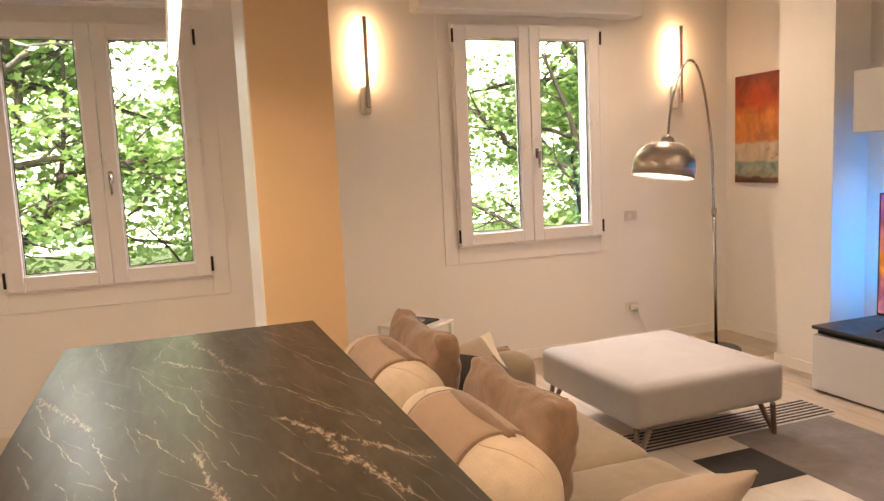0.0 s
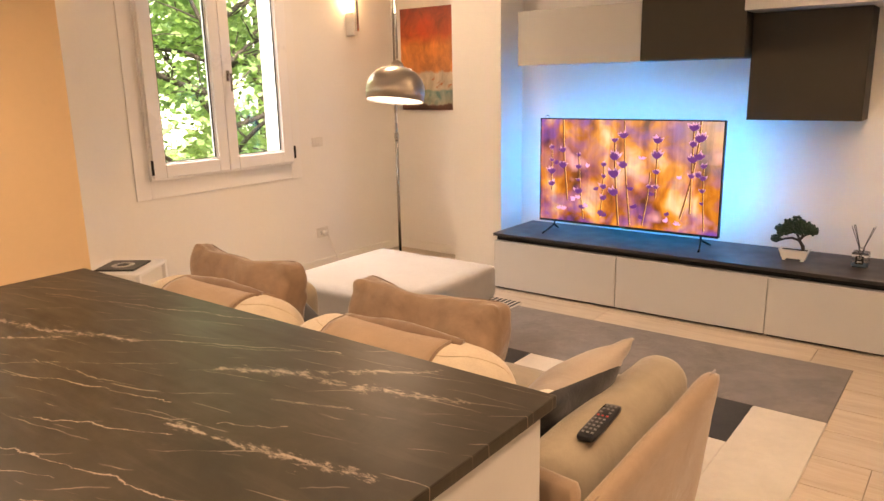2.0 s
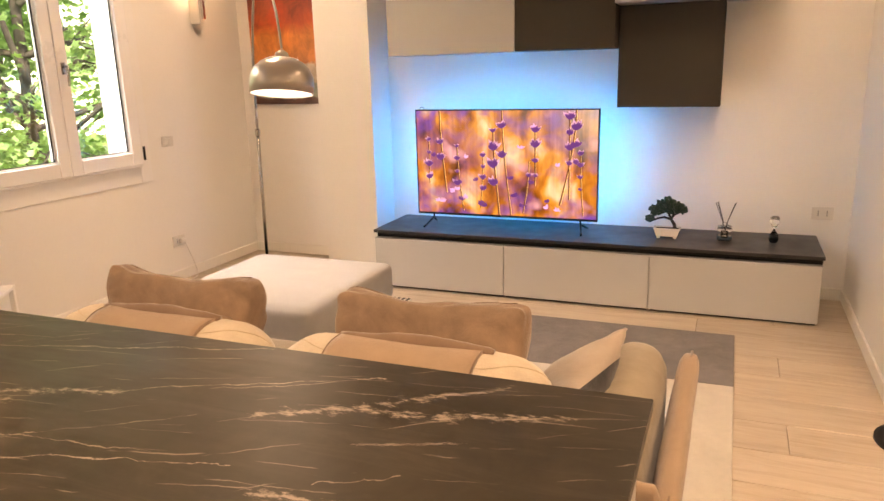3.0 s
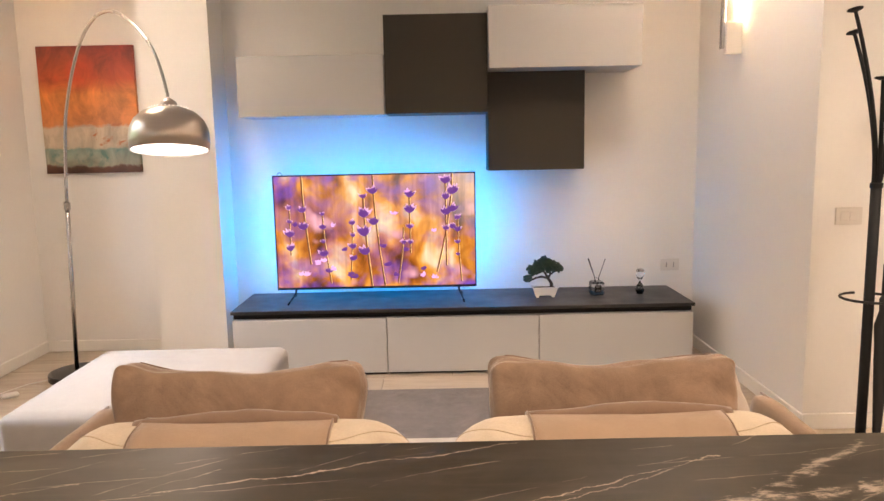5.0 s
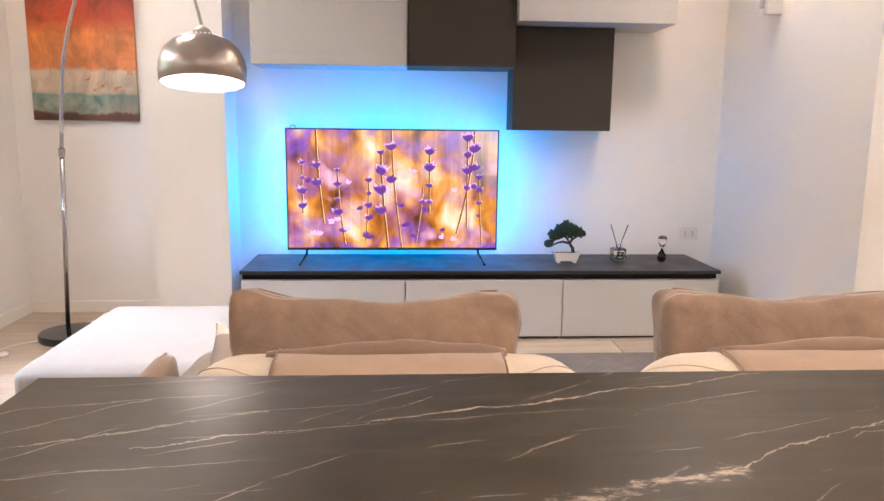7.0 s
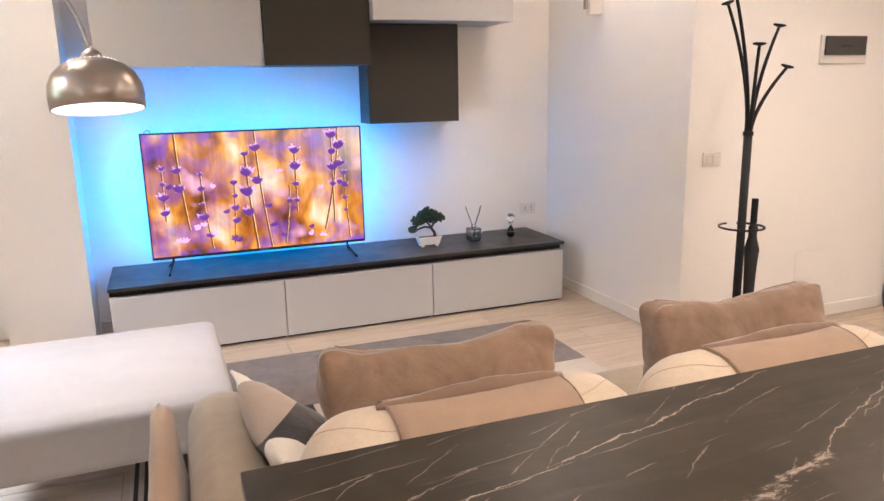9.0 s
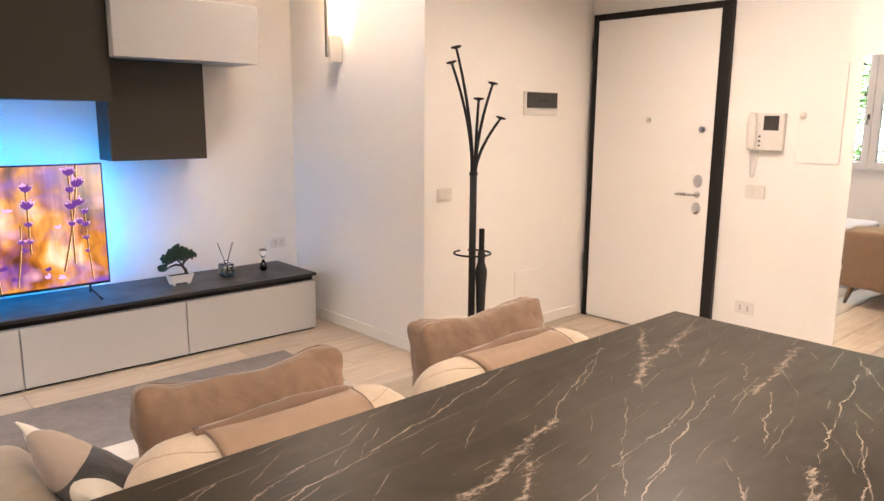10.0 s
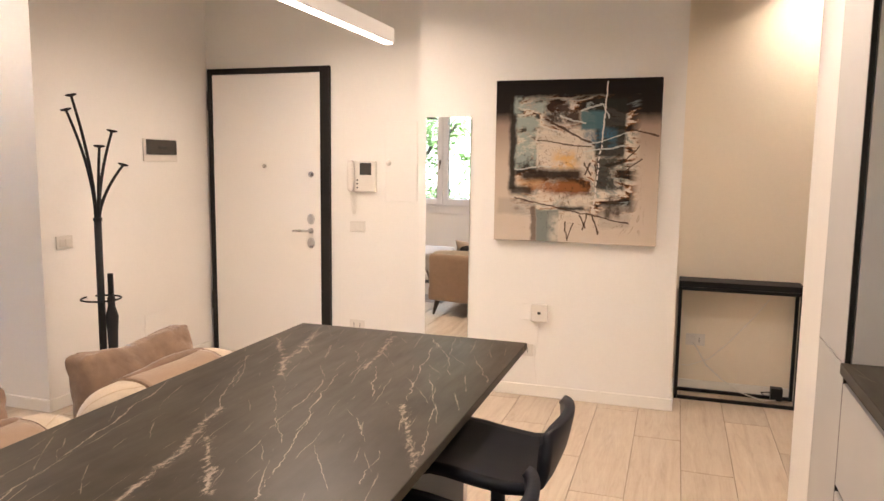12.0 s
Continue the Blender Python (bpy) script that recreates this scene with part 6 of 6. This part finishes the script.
for (tx, ty, zt) in ((0.045, 0.09, 1.822), (0.14, 0.035, 1.750), (0.060, -0.190, 1.643), (-0.075, 0.055, 1.549), (-0.055, -0.140, 1.449)):
    tip = Vector((tx, ty, 0))
    a = tip.dot(R)
    pts = []
    for k in range(13):
        t = k / 12
        r = max(0, t - 0.12) ** 1.7 / 0.88 ** 1.7
        pts.append((tip.x * r + R.x * math.copysign(0.008, a), tip.y * r + R.y * math.copysign(0.008, a), 1.10 + (zt - 1.10) * t))
    part("branch", tube(pts, [0.0105 - 0.0035 * k / 12 for k in range(13)], 10), M_BLACK, cs, smooth=True)
    tilt = math.degrees(math.atan2(a, 0.5))
    bm = lathe([(0.0, -0.004), (0.012, -0.004), (0.028, 0.002), (0.030, 0.006), (0.026, 0.010), (0.0, 0.012)], 24)
    kn = part("hook_knob", bm, M_BLACK, cs, "round flat black hook end", smooth=True)
    kn.matrix_basis = pose(pts[-1][0], pts[-1][1], zt) @ Matrix.Rotation(radians(tilt), 4, F)
ringp = [Vector((0.105 * math.cos(a), 0.105 * math.sin(a), 0.692)) for a in [math.pi * 2 * k / 36 for k in range(34)]]
part("umbrella_ring", tube(ringp, 0.0055, 8), M_BLACK, cs, "open ring for umbrellas", smooth=True)
um = thing("umbrella", (cx - 0.02, cy - 0.055, 0.02), "closed black umbrella standing in the coat stand's ring", "umbrella")
part("canopy", lathe([(0.006, 0.04), (0.016, 0.12), (0.024, 0.30), (0.030, 0.48), (0.036, 0.56), (0.020, 0.62), (0.022, 0.67), (0.012, 0.685)], 18), M_UMB, um, "folded black cloth", smooth=True)
part("shaft", tube([(0, 0, 0.0), (0, 0, 0.70)], 0.005, 8), M_BLACK, um)
part("handle", tube([(0, 0, 0.690), (0, 0, 0.810)], 0.016, 14), M_BLACK, um, "straight black grip")

# ---- console table in the niche ----
co = thing("console_table", (-1.53, 0.475, 0), "black metal console table with a thin dark top in the niche", "console table")
ww, dd, hh = 0.360, 0.100, 0.765
part("top", box(-ww, ww, -dd, dd, hh - 0.035, hh, 0.002, 1), M_BLACK, co)
for sx in (-1, 1):
    for sy in (-1, 1):
        part("leg", box(sx * (ww - 0.02) if sx > 0 else -ww, ww if sx > 0 else -ww + 0.02, dd - 0.02 if sy > 0 else -dd, dd if sy > 0 else -dd + 0.02, 0.0, hh - 0.036), M_BLACK, co)
for sy in (-1, 1):
    y0 = dd - 0.02 if sy > 0 else -dd
    part("bottom_rail", box(-ww + 0.021, ww - 0.021, y0, y0 + 0.02, 0.0, 0.02), M_BLACK, co)
    part("top_rail", box(-ww + 0.021, ww - 0.021, y0, y0 + 0.02, hh - 0.058, hh - 0.038), M_BLACK, co)
tagged(part("cable", tube([(-1.25, 0.36, 0.35), (-1.30, 0.40, 0.30), (-1.36, 0.43, 0.20), (-1.46, 0.46, 0.12), (-1.58, 0.48, 0.05), (-1.70, 0.50, 0.02), (-1.78, 0.50, 0.03)], 0.004, 7), M_WIRE, smooth=True), "thick white cable from the socket to the floor", "cable")
tagged(part("cable", tube([(-1.13, 0.40, 0.18), (-1.25, 0.41, 0.18), (-1.38, 0.42, 0.24), (-1.50, 0.43, 0.37), (-1.64, 0.44, 0.55), (-1.74, 0.45, 0.70), (-1.80, 0.45, 0.73)], 0.0025, 7), M_WIRE, smooth=True), "thin white cable hanging across the console", "cable")
tagged(part("power_adapter", box(-1.82, -1.75, 0.43, 0.49, 0.02, 0.10, 0.005, 2), M_SCREENFR), "black plug adapter on the console's rail", "power adapter")
tagged(part("cable", tube([(-1.72, 0.40, 0.025), (-1.70, 0.44, 0.055), (-1.74, 0.47, 0.07), (-1.77, 0.46, 0.05)], 0.003, 6), M_BLACK, smooth=True), "short black cable looped beside the adapter", "cable")
tagged(part("wall_plug", box(-1.285, -1.255, 0.352, 0.385, 0.335, 0.372, 0.004, 2), M_PLASTIC), "white plug in the wall socket", "plug")

# ---- kitchen along the west wall ----
KX = -1.662
tu = thing("tall_kitchen_unit", (KX, 2.578, 0), "tall pale grey lacquered kitchen cupboard with closed doors", "tall cabinet")
part("body", box(-0.60, -0.021, -0.217, 0.214, 0.08, 2.35, 0.001, 1), M_CAB, tu)
part("plinth", box(-0.55, -0.06, -0.21, 0.21, 0, 0.08), M_BLACKGAP, tu)
part("door", box(-0.020, 0, -0.216, 0.202, 0.084, 0.853, 0.0015, 1), M_CAB, tu)
part("door", box(-0.020, 0, -0.216, 0.202, 0.858, 2.345, 0.0015, 1), M_CAB, tu)
part("grip_strip", box(-0.016, -0.001, 0.204, 0.214, 0.084, 2.345), M_BLACKGAP, tu, "black vertical grip strip")
for k in range(4):
    y0 = 2.79 + k * 0.60
    bu = thing("base_kitchen_unit", (KX, y0 + 0.30, 0), "pale grey lacquered kitchen base unit with closed drawers", "base cabinet", "kitchen base units")
    part("body", box(-0.60, -0.021, -0.2995, 0.2995, 0.08, 0.829), M_CAB, bu)
    part("plinth", box(-0.55, -0.06, -0.2995, 0.2995, 0, 0.08), M_BLACKGAP, bu)
    for z0, z1 in ((0.084, 0.44), (0.462, 0.80)):
        part("drawer_front", box(-0.020, 0, -0.298, 0.298, z0, z1, 0.0015, 1), M_CAB, bu)
    part("grip_recess", box(-0.0205, -0.010, -0.2995, 0.2995, 0.441, 0.461), M_BLACKGAP, bu)
    part("grip_recess", box(-0.0205, -0.010, -0.2995, 0.2995, 0.801, 0.829), M_BLACKGAP, bu)
tagged(part("worktop", box(-2.249, KX + 0.012, 2.79, 5.19, 0.830, 0.866, 0.002, 1), M_STONE), "dark stone worktop along the kitchen wall", "worktop")

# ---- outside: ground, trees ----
# board that glows pale green and white in place of bright distance, adds daylight
bd, nt_, b_ = nodes_of("glowing_distance")
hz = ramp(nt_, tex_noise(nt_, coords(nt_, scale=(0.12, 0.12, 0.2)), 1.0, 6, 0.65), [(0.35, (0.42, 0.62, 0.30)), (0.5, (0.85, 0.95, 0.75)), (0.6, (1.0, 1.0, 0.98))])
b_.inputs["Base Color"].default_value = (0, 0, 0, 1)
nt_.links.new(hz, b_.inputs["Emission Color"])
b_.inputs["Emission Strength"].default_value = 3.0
structure("backdrop", box(-90, 90, 62, 62.5, -4, 26), bd, "pale glowing board that stands in for bright trees and sky", "backdrop")
gr = structure("ground", box(-300, 300, YW + T + 0.02, 600, -4.3, -4.0), M_GROUND, "grass ground far below the windows", "ground")


def limb(p0, p1, r0, r1, bm, bend=0.15, n=7, seed=0):
    rg = random.Random(seed)
    a, b = Vector(p0), Vector(p1)
    off = Vector((rg.uniform(-1, 1), rg.uniform(-1, 1), rg.uniform(-0.3, 1))) * bend * (b - a).length
    pts = []
    for k in range(n + 1):
        t = k / n
        pts.append(a.lerp(b, t) + off * math.sin(math.pi * t) * 0.5 + Vector((rg.uniform(-1, 1), rg.uniform(-1, 1), rg.uniform(-1, 1))) * 0.02)
    tube(pts, [r0 + (r1 - r0) * k / n for k in range(n + 1)], 9, bm)
    return pts


def leaf(bm_v, bm_f, c, size, rg):
    """A small five-pointed leaf, turned at random."""
    m = Euler((rg.uniform(-0.9, 0.9), rg.uniform(-0.9, 0.9), rg.uniform(0, 6.28))).to_matrix()
    base = len(bm_v)
    for a, r in LEAFSHAPE:
        bm_v.append(tuple(c + m @ Vector((math.cos(a) * r * size, math.sin(a) * r * size, 0.12 * r * size))))
    bm_f.append(tuple(range(base, base + len(LEAFSHAPE))))


LEAFSHAPE = [(-1.57, 0.35), (-0.6, 0.75), (-0.15, 0.45), (0.45, 1.0), (1.0, 0.5), (1.57, 1.1), (2.14, 0.5), (2.7, 1.0), (3.3, 0.45), (3.75, 0.75)]


def tree(x, y, seed, trunk_r, crown, leaves, size, lean=(0, 0), mat=M_LEAF, limbs=(), boughs=26, behind=0.0):
    t = thing("tree", (x, y, -4.0), "leafy maple tree outside the window", "tree", "trees outside")
    rg = random.Random(seed)
    bm = bmesh.new()
    top = Vector((lean[0], lean[1], 9.5))
    pts = limb((0, 0, 0), top, trunk_r, trunk_r * 0.25, bm, 0.05, 12, seed)
    tips = []
    for k, (p, q, r0, r1) in enumerate(limbs):
        lp = limb(Vector(p) - Vector((x, y, -4.0)), Vector(q) - Vector((x, y, -4.0)), r0, r1, bm, 0.12, 9, seed * 50 + k)
        tips += lp[3:]
        for j in range(5):
            s = lp[rg.randint(2, 8)]
            tw = limb(s, s + Vector((rg.uniform(-1, 1), rg.uniform(-1, 1), rg.uniform(-0.4, 0.6))) * 0.6, 0.012, 0.004, bm, 0.3, 4, seed * 700 + k * 10 + j)
            tips += tw[1:]
    for k in range(boughs):
        h = rg.uniform(0.30, 0.98)
        p = pts[int(h * 12)]
        a = rg.uniform(0, 2 * math.pi)
        ln = crown * rg.uniform(0.6, 1.0) * (1.15 - h * 0.5)
        q = p + Vector((math.cos(a) * ln, math.sin(a) * ln, rg.uniform(-0.3, 1.3)))
        lp = limb(p, q, trunk_r * (0.5 - 0.25 * h), 0.016, bm, 0.25, 7, seed * 100 + k)
        tips += lp[2:]
        for j in range(4):
            s = lp[rg.randint(2, 6)]
            e = s + Vector((rg.uniform(-1, 1), rg.uniform(-1, 1), rg.uniform(-0.5, 0.7))) * 0.9
            tw = limb(s, e, 0.014, 0.004, bm, 0.3, 4, seed * 1000 + k * 10 + j)
            tips += tw[1:]
    part("trunk", bm, M_BARK, t, "dark brown trunk and limbs", smooth=True)
    vs, fs = [], []
    for k in range(leaves // 14):
        c = tips[rg.randrange(len(tips))]
        cc = c + Vector((rg.gauss(0, 0.22), rg.gauss(0, 0.22) + behind, rg.gauss(0, 0.14)))
        for j in range(14):
            leaf(vs, fs, cc + Vector((rg.gauss(0, 0.15), rg.gauss(0, 0.15), rg.gauss(0, 0.06))), size * rg.uniform(0.7, 1.2), rg)
    me = bpy.data.meshes.new("crown")
    me.from_pydata(vs, [], fs)
    me.materials.append(mat)
    ob = new("crown", me)
    ob.parent = t
    tagged(ob, "open crown of many small bright green leaves", kind="stuff")


tree(-1.53, 9.3, 3, 0.125, 2.2, 13000, 0.056, (0.0, 0.0), behind=0.35, limbs=(
    ((-1.50, 9.3, 1.05), (-1.24, 9.3, 1.47), 0.07, 0.045), ((-1.24, 9.3, 1.47), (-0.40, 9.35, 1.62), 0.045, 0.018), ((-1.24, 9.3, 1.47), (-1.10, 9.2, 2.75), 0.025, 0.012),
    ((-0.75, 9.1, 1.02), (-0.10, 9.2, 1.70), 0.016, 0.009), ((-0.70, 9.2, 1.60), (0.10, 9.2, 1.25), 0.020, 0.009), ((-1.53, 9.3, 1.9), (-1.30, 9.4, 3.0), 0.035, 0.02)))
tree(4.62, 9.7, 5, 0.10, 2.2, 10500, 0.056, (-0.05, 0.0), behind=0.35, limbs=(
    ((4.55, 9.7, 1.25), (3.60, 9.7, 1.62), 0.045, 0.035), ((3.60, 9.7, 1.62), (2.95, 9.7, 2.20), 0.035, 0.018), ((4.62, 9.7, 2.2), (5.25, 9.7, 2.60), 0.035, 0.018), ((4.62, 9.7, 1.7), (5.2, 9.7, 2.0), 0.03, 0.014),
    ((4.60, 9.7, 1.4), (4.0, 9.6, 2.7), 0.04, 0.015), ((3.0, 9.5, 0.98), (3.65, 9.5, 0.58), 0.022, 0.012)))
tree(1.2, 12.3, 8, 0.16, 2.6, 10000, 0.09, (0.3, 0), M_LEAF)
tree(7.8, 13.0, 9, 0.18, 2.8, 10000, 0.11, (0, 0), M_LEAF)
tree(-4.8, 13.2, 12, 0.18, 2.8, 10000, 0.11, (0, 0), M_LEAF)
tree(2.8, 18.5, 14, 0.2, 3.6, 8000, 0.14, (0, 0), M_LEAF)

# ---- floor planks ----
PW, PL = 0.2455, 1.2
meshes = {}


def plank(x0, x1, y0, y1):
    key = (round(x1 - x0, 3), round(y1 - y0, 3))
    if key not in meshes:
        hx, hy = (x1 - x0) / 2 - 0.0016, (y1 - y0) / 2 - 0.0016
        b = box(-hx, hx, -hy, hy, -0.006, 0.0, 0.0014, 1)
        me = bpy.data.meshes.new("plank")
        b.to_mesh(me)
        b.free()
        me.materials.append(M_PLANK)
        meshes[key] = me
    ob = new("plank", meshes[key])
    ob.location = ((x0 + x1) / 2, (y0 + y1) / 2, 0)
    ob.parent = floor


rows_n = 0
x = -0.965 - 10 * PW
xs_p = []
while x < 3.92:
    xs_p.append(x)
    x += PW
for i, x0 in enumerate(xs_p):
    off = (i * 0.40 + 0.205) % PL
    y = 0.34 - off
    while y < YW:
        a, b = max(y, 0.36), min(y + PL, YW)
        if b - a > 0.05:
            plank(max(x0, -3.30), min(x0 + PW, 3.92), a, b)
        y += PL
